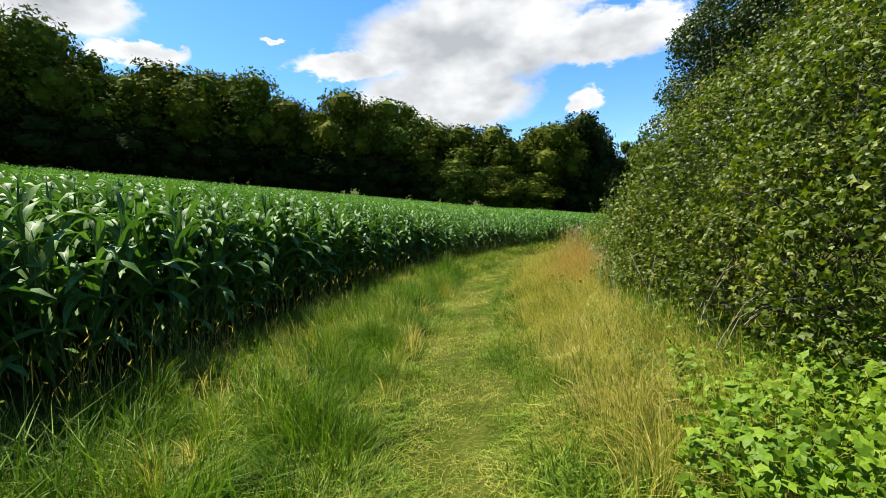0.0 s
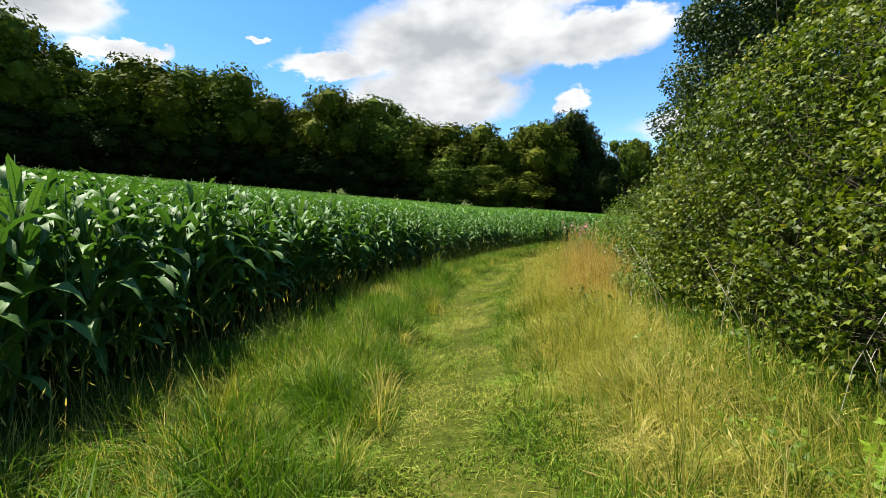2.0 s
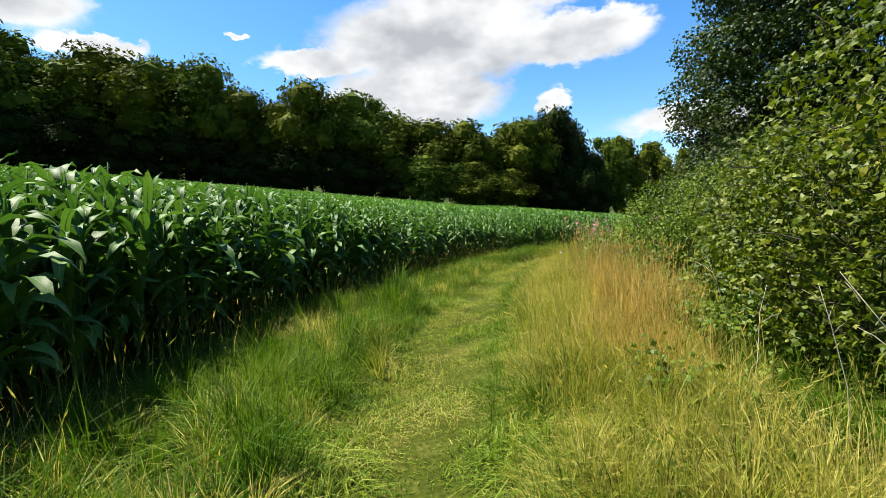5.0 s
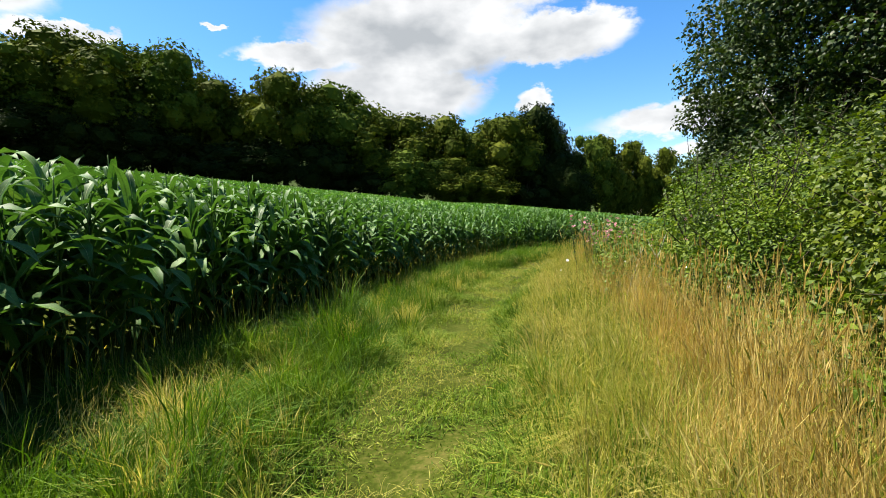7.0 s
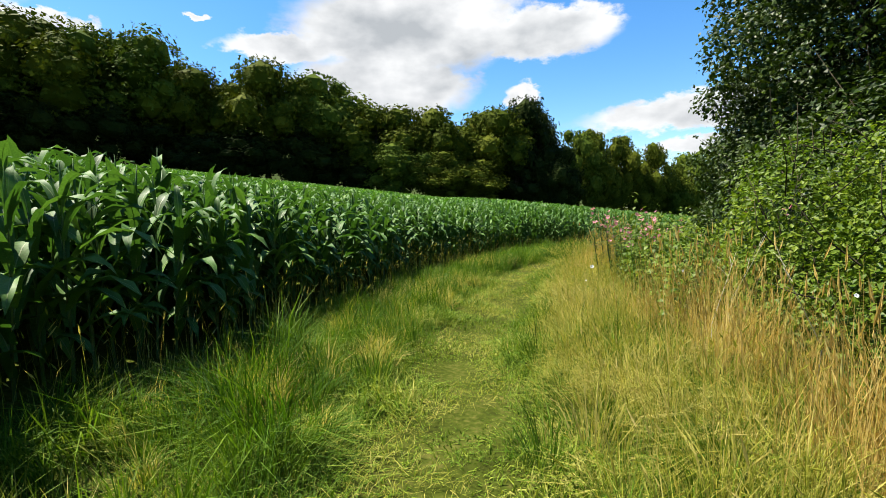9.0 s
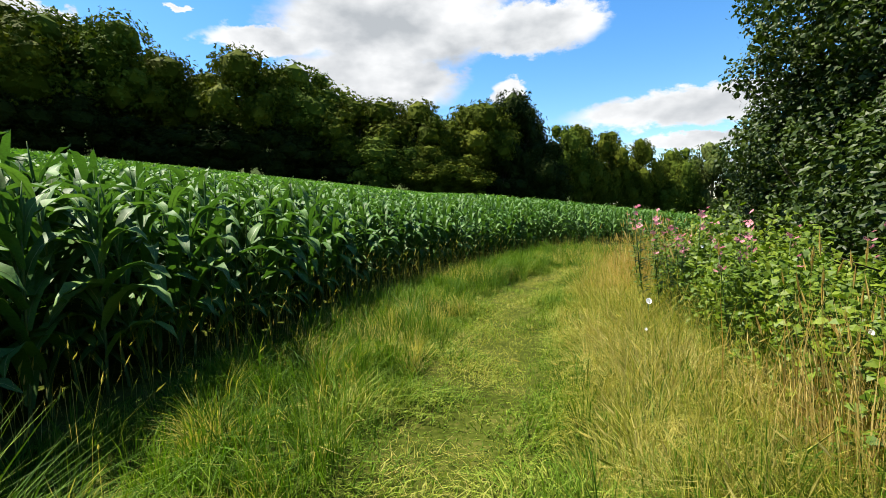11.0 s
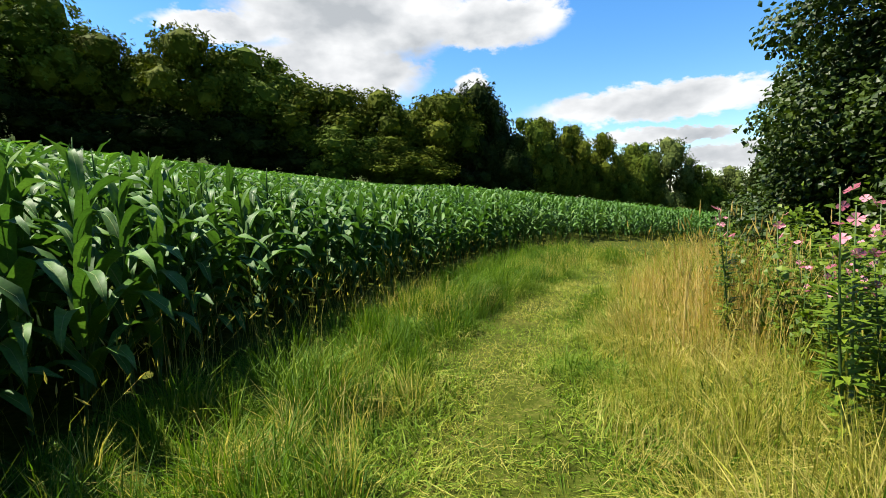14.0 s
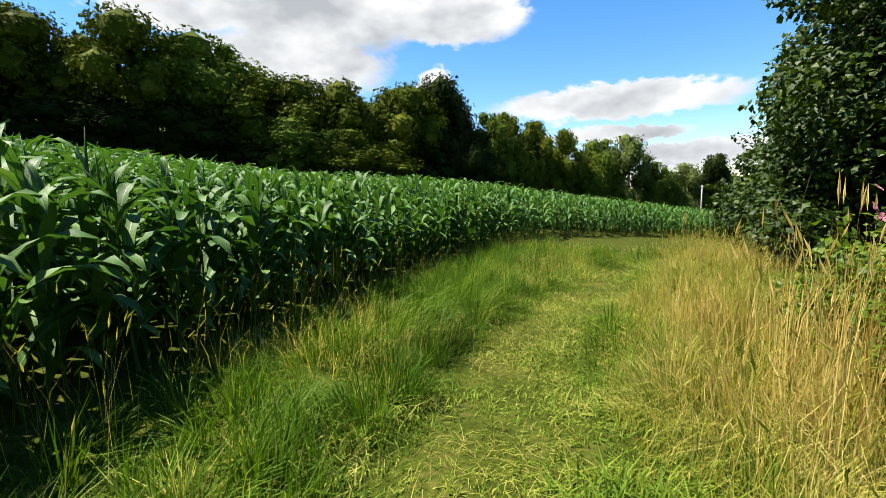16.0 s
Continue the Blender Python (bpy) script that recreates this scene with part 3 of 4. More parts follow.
def build_corn():
    meshes = [mesh_data("leaf", *corn_blade(ln, wd, rs, dr, 7, sd), CORN, True) for ln, wd, rs, dr, sd in BLADES]
    ribs = [mesh_data("midrib", *midrib(ln, wd, rs, dr, 7, sd), RIB, True) for ln, wd, rs, dr, sd in BLADES]
    stalk = mesh_data("stalk", *tube([(0, 0, -0.05), (0.008, 0, 0.5), (-0.006, 0.006, 1.0), (0, 0, 1.45), (0.004, 0.002, 1.72)], [0.016, 0.014, 0.012, 0.009, 0.005], 6), STALK, True)
    spike = mesh_data("tassel", *join([tube([(0, 0, 1.6), (0.01, 0, 1.85), (0.015, 0.01, 2.08)], [0.010, 0.012, 0.003], 5)] +
                                      [(corn_blade(0.42, 0.035, 84, 22, 4, 9)[0] @ turn_z(a).T + (0, 0, 1.55), corn_blade(0.42, 0.035, 84, 22, 4, 9)[1]) for a in (0.4, 3.3)]), CORN, True)
    protos = []
    for s in range(5):
        plant = new("corn_plant")
        part("stalk", stalk, plant)
        for h, a, sc, k in corn_layout(40 + s, 10):
            leaf = part("leaf", meshes[k], plant, "", pose(0, 0, h, 0, 0, math.degrees(a)) @ Matrix.Scale(sc, 4))
            part("midrib", ribs[k], leaf)
        if s % 2 == 0:
            part("tassel", spike, plant)
        protos.append(tagged(plant, "tall green maize plant with long arching leaves", "corn plant", "maize along the field edge"))
    rng = np.random.default_rng(8)
    # first rows follow the field's edge
    ys = np.linspace(-6, 42, 1400)
    xs = edge_x(ys)
    arc = np.concatenate([[0], np.cumsum(np.hypot(np.diff(xs), np.diff(ys)))])
    nx, ny = -np.gradient(ys, arc), np.gradient(xs, arc)
    first, rest = [], []
    for row in range(9):
        for s in np.arange(rng.uniform(0, 0.15), arc[-1], 0.19):
            q = s + rng.uniform(-0.05, 0.05)
            off = 0.25 + row * 0.62 + rng.normal(0, 0.05)
            x = np.interp(q, arc, xs) + off * np.interp(q, arc, nx)
            y = np.interp(q, arc, ys) + off * np.interp(q, arc, ny)
            if y > 30 and rng.uniform() < 0.5:
                continue
            sc = rng.uniform(0.80, 0.98) * (0.93 if row == 0 else 1.0) * np.interp(y, [2, 6, 10, 15, 19, 22], [1.04, 1.12, 1.15, 1.1, 0.98, 0.9])
            (first if row < 2 and 2.0 < y < 24.5 else rest).append((x, y, sc))
    rng.shuffle(first)
    first = [tuple(r) for r in first]
    taken = set()
    for i, (x, y, sc) in enumerate(first):
        if i >= 270:
            rest.append((x, y, sc))
            continue
        m = pose(x, y, float(land(x, y)) - 0.02, rng.normal(0, 4), rng.normal(0, 4), rng.uniform(0, 360)) @ Matrix.Scale(sc, 4)
        k = i % 5
        if k in taken:
            copy_thing(protos[k], m @ Matrix.Scale(1 / protos[k].scale[0], 4))
        else:
            taken.add(k)
            protos[k].matrix_basis = m

    def crop(name, spots, shapes, mat, label):
        pieces = []
        which = rng.integers(0, len(shapes), len(spots))
        for k, (v, t) in enumerate(shapes):
            p = spots[which == k]
            if not len(p):
                continue
            a = rng.uniform(0, 2 * np.pi, len(p))
            c, s, o, l = np.cos(a), np.sin(a), np.zeros(len(p)), np.ones(len(p))
            fr = np.stack([np.stack([c, -s, o], -1), np.stack([s, c, o], -1), np.stack([o, o, l], -1)], 1)
            org = np.stack([p[:, 0], p[:, 1], land(p[:, 0], p[:, 1]) - 0.02], -1)
            pieces.append(spread(v, t, org, fr, p[:, 2]))
        tagged(new(name, mesh_data(name, *join(pieces), mat, True)), label, "crop", kind="stuff")

    crop("maize_crop", np.array(rest), [corn_joined(60 + s, 9, 4) for s in range(5)], CORN, "dense stand of tall green maize behind the field edge")
    # the field beyond, thinning with distance
    n = 190000
    x, y = rng.uniform(-135, 95, n), rng.uniform(-9, 165, n)
    dist = np.hypot(x - 1, y - 8)
    off = edge_x(y) - x
    keep = in_field(x, y) & (off > 5.4) & (rng.uniform(0, 1, n) < np.clip(22 / np.maximum(dist, 1), 0.10, 1.0))
    # near thickening, where the open scatter is too thin
    n2 = 16000
    x2, y2 = rng.uniform(-32, 26, n2), rng.uniform(-8, 46, n2)
    keep2 = in_field(x2, y2) & (edge_x(y2) - x2 > 5.0) & (np.hypot(x2 - 1, y2 - 8) < 34)
    mid = np.stack([x2[keep2], y2[keep2], rng.uniform(0.74, 0.88, keep2.sum())], -1)
    crop("maize_crop", mid, [corn_joined(80 + s, 6, 3, False) for s in range(4)], CORN, "broad field of green maize rising towards the wood")
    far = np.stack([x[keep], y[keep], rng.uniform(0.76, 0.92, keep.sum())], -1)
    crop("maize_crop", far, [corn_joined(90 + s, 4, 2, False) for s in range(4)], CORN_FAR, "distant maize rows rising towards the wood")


build_corn()


# ---- hedge, bushes and trees by the path ----
def leafy(lobes, count, shape, size, rng, squash=0.9, up=0.5, loose=0.5, floor=0.15):
    """Leaves over a heap of rounded boughs. lobes: rows of x, y, z, radius."""
    lobes = np.asarray(lobes, float)
    ctr, rad = lobes[:, :3], lobes[:, 3]
    pick = rng.choice(len(rad), count, p=rad ** 2 / (rad ** 2).sum())
    nrm = unit(rng.normal(size=(count, 3)))
    pos = ctr[pick] + nrm * (rad[pick] * (1 - 0.42 * rng.uniform(0, 1, count) ** 2 + rng.normal(0, 0.07, count)))[:, None] * (1, 1, squash)
    deep = (np.linalg.norm((pos[:, None] - ctr[None]) / (1, 1, squash), axis=-1) < rad[None] * 0.6).any(1)
    low = pos[:, 2] < land(pos[:, 0], pos[:, 1]) + floor
    pos, nrm = pos[~deep & ~low], nrm[~deep & ~low]
    fr = facing(nrm * 0.6 + np.array([0, 0, up]) + rng.normal(size=nrm.shape) * loose, rng)
    return spread(*shape, pos.astype(np.float32), fr, size * rng.uniform(0.6, 1.35, len(pos)))


def branches(base, lobes, rng, thick):
    out = []
    for x, y, z, r in lobes:
        b = np.array(base[int(rng.integers(len(base)))], float)
        tip = np.array([x, y, z])
        mid = b * 0.45 + tip * 0.55 + (0, 0, -0.12 * r) + rng.normal(0, 0.12 * r, 3)
        out.append(tube([b, mid, tip, tip + rng.normal(0, 0.4 * r, 3) + (0, 0, 0.5 * r)], [thick, thick * 0.6, thick * 0.3, 0.004], 5))
    return out


def sprays(lobes, count, length, shape, size, rng, per=14):
    """Long shoots that stand out of the mass, with leaves along them: stems, leaves."""
    lobes = np.asarray(lobes, float)
    stems, pos, nrm = [], [], []
    for i in range(count):
        x, y, z, r = lobes[int(rng.integers(len(lobes)))]
        n = unit(rng.normal(size=3) * (1, 1, 0.6) + (0, 0, 0.9))
        a = np.array([x, y, z]) + n * r * 0.8
        b = a + n * length * rng.uniform(0.5, 1.2) + (0, 0, 0.1 * length)
        mid = (a + b) / 2 + rng.normal(0, 0.05, 3)
        stems.append(tube([a, mid, b], [0.008, 0.005, 0.002], 4))
        u = rng.uniform(0, 1, per)[:, None]
        p = a * (1 - u) + b * u + rng.normal(0, 0.03, (per, 3))
        pos.append(p)
        nrm.append(rng.normal(size=(per, 3)) * 0.6 + (0, 0, 0.7))
    pos, nrm = np.concatenate(pos), np.concatenate(nrm)
    return join(stems), spread(*shape, pos.astype(np.float32), facing(nrm, rng), size * rng.uniform(0.5, 1.2, len(pos)))


def bush(name, label, category, lobes, count, shape, size, mat, seed, base, thick=0.03, shoots=0, shoot_len=0.5, core=0.0, **kw):
    rng = np.random.default_rng(seed)
    thing = new(name)
    lobes = np.asarray(lobes, float)
    leaves = [leafy(lobes, count, shape, size, rng, **kw)]
    wood = branches(base, lobes, rng, thick)
    if shoots:
        st, lv = sprays(lobes, shoots, shoot_len, shape, size, rng)
        wood.append(st)
        leaves.append(lv)
    if core:
        leaves.append(spread(*BALL, lobes[:, :3].astype(np.float32), np.repeat(np.eye(3)[None], len(lobes), 0), lobes[:, 3] * core))
    part("foliage", mesh_data("foliage", *join(leaves), mat), thing)
    for w in wood[:len(lobes)]:
        part("branch", mesh_data("branch", *w, BARK, True), thing)
    if shoots:
        tagged(part("shoot_growth", mesh_data("shoot_growth", *wood[-1], BARK, True), thing), kind="stuff")
    return tagged(thing, label, category)


def near_tree(label, x, y, height, radius, low, count, seed, size=0.11, mat=None, lobes=46):
    rng = np.random.default_rng(seed)
    tree = new("tree")
    z0 = float(land(x, y))
    c = np.array([x, y, z0 + (height + low) / 2])
    half = (height - low) / 2
    rows = []
    while len(rows) < lobes:
        u, a, k = rng.uniform(-1, 1), rng.uniform(0, 2 * np.pi), math.sqrt(rng.uniform(0.3, 1.0))
        wide = radius * ((1 - ((u + 0.2) / 1.2) ** 1.9) if u > -0.2 else 1.0 + 0.2 * (u + 0.2)) * k * rng.uniform(0.80, 0.96)
        rows.append((x + wide * math.cos(a), y + wide * math.sin(a), c[2] + half * u * 0.95, rng.uniform(0.15, 0.28) * radius))
    leaves = leafy(rows, count, FLAKE, size, rng, squash=0.65, up=0.4, loose=0.6, floor=0.6)
    st, lv = sprays(rows, 220, 1.0, FLAKE, size, rng, 18)
    part("crown", mesh_data("crown", *join([leaves, lv]), mat or ALDER), tree)
    trunk = tube([(x, y, z0 - 0.3), (x + 0.1, y, z0 + height * 0.25), (x - 0.1, y + 0.15, z0 + height * 0.55), (x, y, z0 + height * 0.9)],
                 [0.045 * radius + 0.08, 0.05 * radius, 0.03 * radius, 0.02], 10)
    part("trunk", mesh_data("trunk", *trunk, BARK, True), tree)
    limb = branches([(x, y, z0 + height * f) for f in (0.2, 0.32, 0.45, 0.6)], rows, rng, 0.035)
    for w in limb:
        part("limb", mesh_data("limb", *w, BARK, True), tree)
    tagged(part("shoot_growth", mesh_data("shoot_growth", *st, BARK, True), tree), kind="stuff")
    return tagged(tree, label, "tree")


def hedge_lobes():
    rng = np.random.default_rng(21)
    rows = []
    for y in np.arange(2.7, 10.3, 0.42):
        fade = float(np.clip((11.0 - y) / 2.2, 0.35, 1.0))
        for z, x, r in ((0.75, 3.80, 0.55), (1.35, 3.95, 0.6), (1.95, 4.15, 0.62), (2.6, 4.5, 0.66), (3.2, 4.95, 0.7), (3.8, 5.5, 0.75), (4.3, 6.2, 0.8)):
            if z > 4.6 * fade:
                continue
            rows.append((x + rng.normal(0, 0.17), y + rng.normal(0, 0.15), z + rng.normal(0, 0.14), r * rng.uniform(0.7, 1.2)))
        for z, x in ((0.9, 4.7), (1.9, 4.9), (2.8, 5.5)):
            if z < 4.2 * fade:
                rows.append((x, y, z, 0.75))
    return rows


bush("maple_hedge", "tall overgrown field maple hedge in yellow-green leaf", "hedge", hedge_lobes(), 78000, LOBED, 0.071, MAPLE, 22,
     [(4.6, y, 0.0) for y in np.arange(2.5, 10.5, 0.7)], 0.010, 520, 0.42, floor=0.32, up=0.2, loose=0.6)
bush("maple_bush", "low field maple bush beside the dry grass", "bush",
     [(4.5, 10.8, 0.8, 0.8), (4.9, 11.5, 1.0, 0.9), (5.4, 12.2, 1.4, 1.0), (5.6, 11.0, 1.9, 1.0), (4.7, 10.3, 1.5, 0.75), (5.9, 12.8, 2.0, 0.9), (5.0, 11.2, 1.8, 0.7)],
     14000, LOBED, 0.072, MAPLE, 23, [(5.2, 11.4, 0.0), (5.0, 10.7, 0)], 0.03, 60, 0.5)
bush("bramble_bush", "sprawling bright green bramble with arching shoots", "bush",
     [(4.5, 13.3, 0.55, 0.75), (4.35, 14.3, 0.55, 0.8), (4.9, 15.0, 0.7, 0.85), (5.3, 13.6, 0.9, 0.9), (5.6, 14.8, 0.9, 0.95), (4.1, 13.8, 0.35, 0.55), (6.3, 14.1, 1.2, 1.0), (4.4, 14.6, 1.25, 0.65), (5.0, 15.2, 1.6, 0.75), (5.6, 14.2, 1.75, 0.8), (4.7, 13.5, 1.15, 0.6), (5.3, 13.0, 1.5, 0.7)],
     30000, OVAL, 0.060, BRAMBLE, 24, [(4.8, 14, 0), (5.4, 14.5, 0)], 0.012, 90, 0.7)
bush("elder_bush", "rounded green elder bush below the tree", "bush",
     [(7.2, 17.3, 1.2, 1.2), (7.6, 18.6, 1.6, 1.3), (8.0, 16.6, 1.6, 1.3), (8.4, 17.8, 2.5, 1.3), (7.4, 19.6, 1.0, 1.0), (9.0, 16.0, 2.2, 1.4), (6.8, 16.3, 0.8, 0.9)],
     14000, OVAL, 0.12, ALDER, 25, [(7.8, 17.6, 0), (8.2, 17, 0)], 0.04, 70, 0.6)
bush("thorn_bush", "low dark green thorn bush under the tree", "bush",
     [(10.2, 25.0, 0.6, 0.9), (10.9, 25.9, 0.8, 1.0), (11.2, 26.9, 0.7, 1.0), (10.8, 25.0, 1.2, 1.1), (8.9, 24.0, 0.45, 0.7), (12.2, 27.6, 0.7, 0.9),
      (10.4, 23.6, 2.0, 1.1), (11.0, 24.8, 2.5, 1.2), (11.8, 25.7, 3.0, 1.3), (10.2, 22.4, 2.7, 1.1), (10.8, 23.5, 3.7, 1.2), (12.2, 26.4, 2.0, 1.2)],
     24000, FLAKE, 0.13, ALDER, 26, [(10.4, 25.8, -0.4)], 0.03, 60, 0.5)
near_tree("tall dark green alder with drooping leafy boughs beside the path", 13.4, 21.7, 14.5, 5.5, 0.9, 235000, 36, 0.134, lobes=215)
near_tree("dark green alder standing behind the maple hedge", 11.8, 13.0, 11.5, 3.8, 2.0, 36000, 32, 0.19)
near_tree("small leafy green tree farther along the field edge", 19.5, 30.0, 8.5, 4.0, 0.4, 34000, 33, 0.19)
near_tree("broad green tree at the bend of the field edge", 20.5, 22.0, 12.0, 4.6, 1.0, 22000, 34, 0.26)
near_tree("leafy green tree behind the hedge by the start", 12.5, 4.5, 10.5, 4.2, 1.5, 20000, 35, 0.26)


# ---- grasses ----
def blades(x, y, h, w, lean, rng, bias=(0, 0), z=None, comb=0.0, out=None):
    """Bent tapering grass blades, three triangles each. comb: how far neighbours lie the same way; out: a lean of each blade's own."""
    n = len(x)
    zb = land(x, y) - 0.02 if z is None else z
    a = rng.uniform(0, 2 * np.pi, n)
    ld = np.stack([np.cos(a), np.sin(a)], -1) * (lean * rng.uniform(0.1, 1.5, n))[:, None] + np.array(bias)
    if comb:
        turn = 9.0 * wander(x, y, 1.2, 31) + 5.0 * wander(x, y, 0.5, 33)
        ld = ld + comb * np.stack([np.cos(turn), np.sin(turn)], -1)
    if out is not None:
        ld = ld + out
    ln = np.linalg.norm(ld, axis=1)
    lift = 1 / np.sqrt(1 + 0.55 * ln ** 2)
    side = rng.uniform(0, 2 * np.pi, n)
    sx, sy = np.cos(side) * w * 0.5, np.sin(side) * w * 0.5
    v = np.zeros((n, 5, 3), np.float32)
    v[:, 0] = np.stack([x - sx, y - sy, zb], -1)
    v[:, 1] = np.stack([x + sx, y + sy, zb], -1)
    mx, my, mz = x + ld[:, 0] * h * 0.28, y + ld[:, 1] * h * 0.28, zb + h * 0.58 * lift
    v[:, 2] = np.stack([mx - sx * 0.8, my - sy * 0.8, mz], -1)
    v[:, 3] = np.stack([mx + sx * 0.8, my + sy * 0.8, mz], -1)
    v[:, 4] = np.stack([x + ld[:, 0] * h * 0.8, y + ld[:, 1] * h * 0.8, zb + h * lift * np.clip(1 - 0.25 * ln, 0.25, 1)], -1)
    t = np.array([(0, 1, 3), (0, 3, 2), (2, 3, 4)])[None] + (np.arange(n) * 5)[:, None, None]
    return v.reshape(-1, 3), t.reshape(-1, 3)


def seed_stems(x, y, h, rng, lean=0.3, bias=(0, 0), head=0.09, fat=0.012):
    """Thin stems that end in a seed head."""
    n = len(x)
    v, t = blades(x, y, h, np.full(n, 0.0035), lean, rng, bias)
    tips = v.reshape(n, 5, 3)[:, 4]
    mids = v.reshape(n, 5, 3)[:, 2]
    d = unit(tips - mids)
    shape = np.array([(0, 0, 0), (-0.5, 0, 0.35), (0.5, 0, 0.35), (0, -0.5, 0.4), (0, 0.5, 0.4), (0, 0, 1)], np.float32)
    tri = np.array([(0, 2, 1), (1, 2, 5), (0, 4, 3), (3, 4, 5)])
    k = head * rng.uniform(0.6, 1.4, n)
    hv, ht = spread(shape, tri, (tips - d * 0.02).astype(np.float32), facing(d, rng), np.stack([np.full(n, fat), np.full(n, fat), k], -1))
    return join([(v, t), (hv, ht)])


def wander(x, y, s, k):
    return 0.5 + 0.25 * (np.sin(x * 1.9 * s + 1.3 * k + 1.4 * np.sin(y * 1.1 * s)) + np.sin(y * 2.3 * s + 2.1 * k + 1.2 * np.sin(x * 1.7 * s + k)))


def strip(rng, n, y0, y1, d0, d1):
    """Random spots between two distances to the side of the path's middle."""
    y = rng.uniform(y0, y1, n)
    d = rng.uniform(d0, d1, n)
    return path_x(y) + d, y, d


def tussocks(rng, cx, cy, size, per):
    """Fountains of blades that spring from one root: place, height, width and lean of each blade."""
    n = len(cx) * per
    k = np.repeat(np.arange(len(cx)), per)
    a, r = rng.uniform(0, 2 * np.pi, n), rng.uniform(0, 1, n)
    way = np.stack([np.cos(a), np.sin(a)], -1)
    x, y = cx[k] + way[:, 0] * r * 0.11 * size[k] / 0.4, cy[k] + way[:, 1] * r * 0.11 * size[k] / 0.4
    sweep = np.stack([np.cos(cx * 7 + cy * 3), np.sin(cx * 5 - cy * 4)], -1)[k] * 0.35
    h = size[k] * (1.15 - 0.35 * r) * rng.uniform(0.6, 1.2, n)
    return blades(x, y, h, rng.uniform(0.004, 0.009, n), 0.25, rng, out=way * (0.15 + 1.0 * r)[:, None] + sweep)


def build_grass():
    rng = np.random.default_rng(77)

    def stuff(name, pieces, mat, label):
        tagged(new(name, mesh_data(name, *join(pieces), mat)), label, "grass", kind="stuff")

    # trodden middle of the path
    x, y, d = strip(rng, 100000, -1.0, 27.5, -1.0, 1.0)
    off = np.abs(d + 0.7 * (wander(x, y, 0.9, 7) - 0.5))
    h = (0.045 + 0.13 * np.clip(off / 0.8, 0, 1) ** 1.6) * rng.uniform(0.5, 1.6, len(x)) * (0.35 + 1.3 * wander(x, y, 2.4, 1))
    stuff("trodden_grass", [blades(x, y, h, rng.uniform(0.006, 0.013, len(x)), 1.5, rng, comb=0.7)], SHORT, "short trodden grass and pale straw along the path")
    x, y, d = strip(rng, 15000, -0.5, 25, -0.45, 0.45)
    keep = wander(x, y, 1.7, 21) > 0.42
    x, y = x[keep], y[keep]
    more = [(rng.normal(cx, 0.28, 500), rng.normal(cy, 0.35, 500)) for cx, cy in ((-0.5, 12.2), (-0.4, 13.0), (-0.9, 7.6), (1.2, 20.6), (0.2, 17.2), (-0.5, 4.6))]
    x, y = np.concatenate([x, *(a for a, b in more)]), np.concatenate([y, *(b for a, b in more)])
    stuff("straw", [blades(x, y, rng.uniform(0.04, 0.11, len(x)), rng.uniform(0.0025, 0.004, len(x)), 2.4, rng, z=land(x, y) + rng.uniform(0.01, 0.07, len(x)))], TAN, "flattened pale straw strewn on the path")
    # left verge, uneven and tussocky
    n = 88000
    y = rng.uniform(-1.0, 29.5, n)
    lo, hi = edge_x(y) - 0.05, path_x(y) - 0.5
    x = lo + (hi - lo) * rng.uniform(0, 1, n)
    tuft = wander(x, y, 2.2, 3) * (0.5 + wander(x, y, 0.9, 12))
    side = np.clip((path_x(y) - 0.45 + 0.5 * (wander(x, y, 1.0, 15) - 0.5) - x) / 0.7, 0, 1) * np.clip(0.12 + (x - edge_x(y)) / 1.5, 0, 1) * np.interp(y, [17, 21], [1.0, 0.6])
    h = (0.07 + 0.46 * side * (0.1 + 1.3 * tuft ** 1.4)) * rng.uniform(0.5, 1.4, n)
    keep = rng.uniform(0, 1, n) < 0.45 + 0.6 * tuft
    x, y, h = x[keep], y[keep], h[keep]
    stuff("verge_grass", [blades(x, y, h, rng.uniform(0.005, 0.011, len(x)), 0.7, rng, (0.1, -0.1), comb=0.75)], GRASS, "lush green verge grass between path and maize")
    n = 24000
    y = rng.uniform(-1.0, 29.5, n)
    lo, hi = edge_x(y) + 0.3, path_x(y) - 0.8
    x = lo + (hi - lo) * rng.uniform(0, 1, n)
    keep = wander(x, y, 0.8, 9) > 0.52
    x, y = x[keep], y[keep]
    stuff("seeding_grass", [blades(x, y, rng.uniform(0.18, 0.52, len(x)), rng.uniform(0.003, 0.006, len(x)), 0.55, rng, (0.15, -0.1), comb=0.5)], TAN, "straw-coloured grass patches in the verge")
    n = 1500
    y = -1 + 26 * rng.uniform(0, 1, n) ** 1.25
    x = edge_x(y) + rng.normal(0.15, 0.32, n)
    stuff("seeding_grass", [seed_stems(x, y, rng.uniform(0.35, 0.9, n), rng, 0.4, head=0.09)], TAN, "tall seeding grass stems along the maize")
    n = 45000
    y = rng.uniform(-1.0, 29, n)
    x = edge_x(y) + (path_x(y) + 3.2 - edge_x(y)) * rng.uniform(0, 1, n)
    x, y = x[np.abs(x - path_x(y)) > 0.8], y[np.abs(x - path_x(y)) > 0.8]
    stuff("verge_grass", [blades(x, y, rng.uniform(0.05, 0.17, len(x)), rng.uniform(0.006, 0.012, len(x)), 1.0, rng, comb=0.4)], GRASS, "low green grass at the foot of the taller stems")
    # right verge: fine tan grass leaning over, green beneath
    x, y, d = strip(rng, 66000, -1.0, 28, 0.55, 3.4)
    tuft = wander(x, y, 1.3, 5)
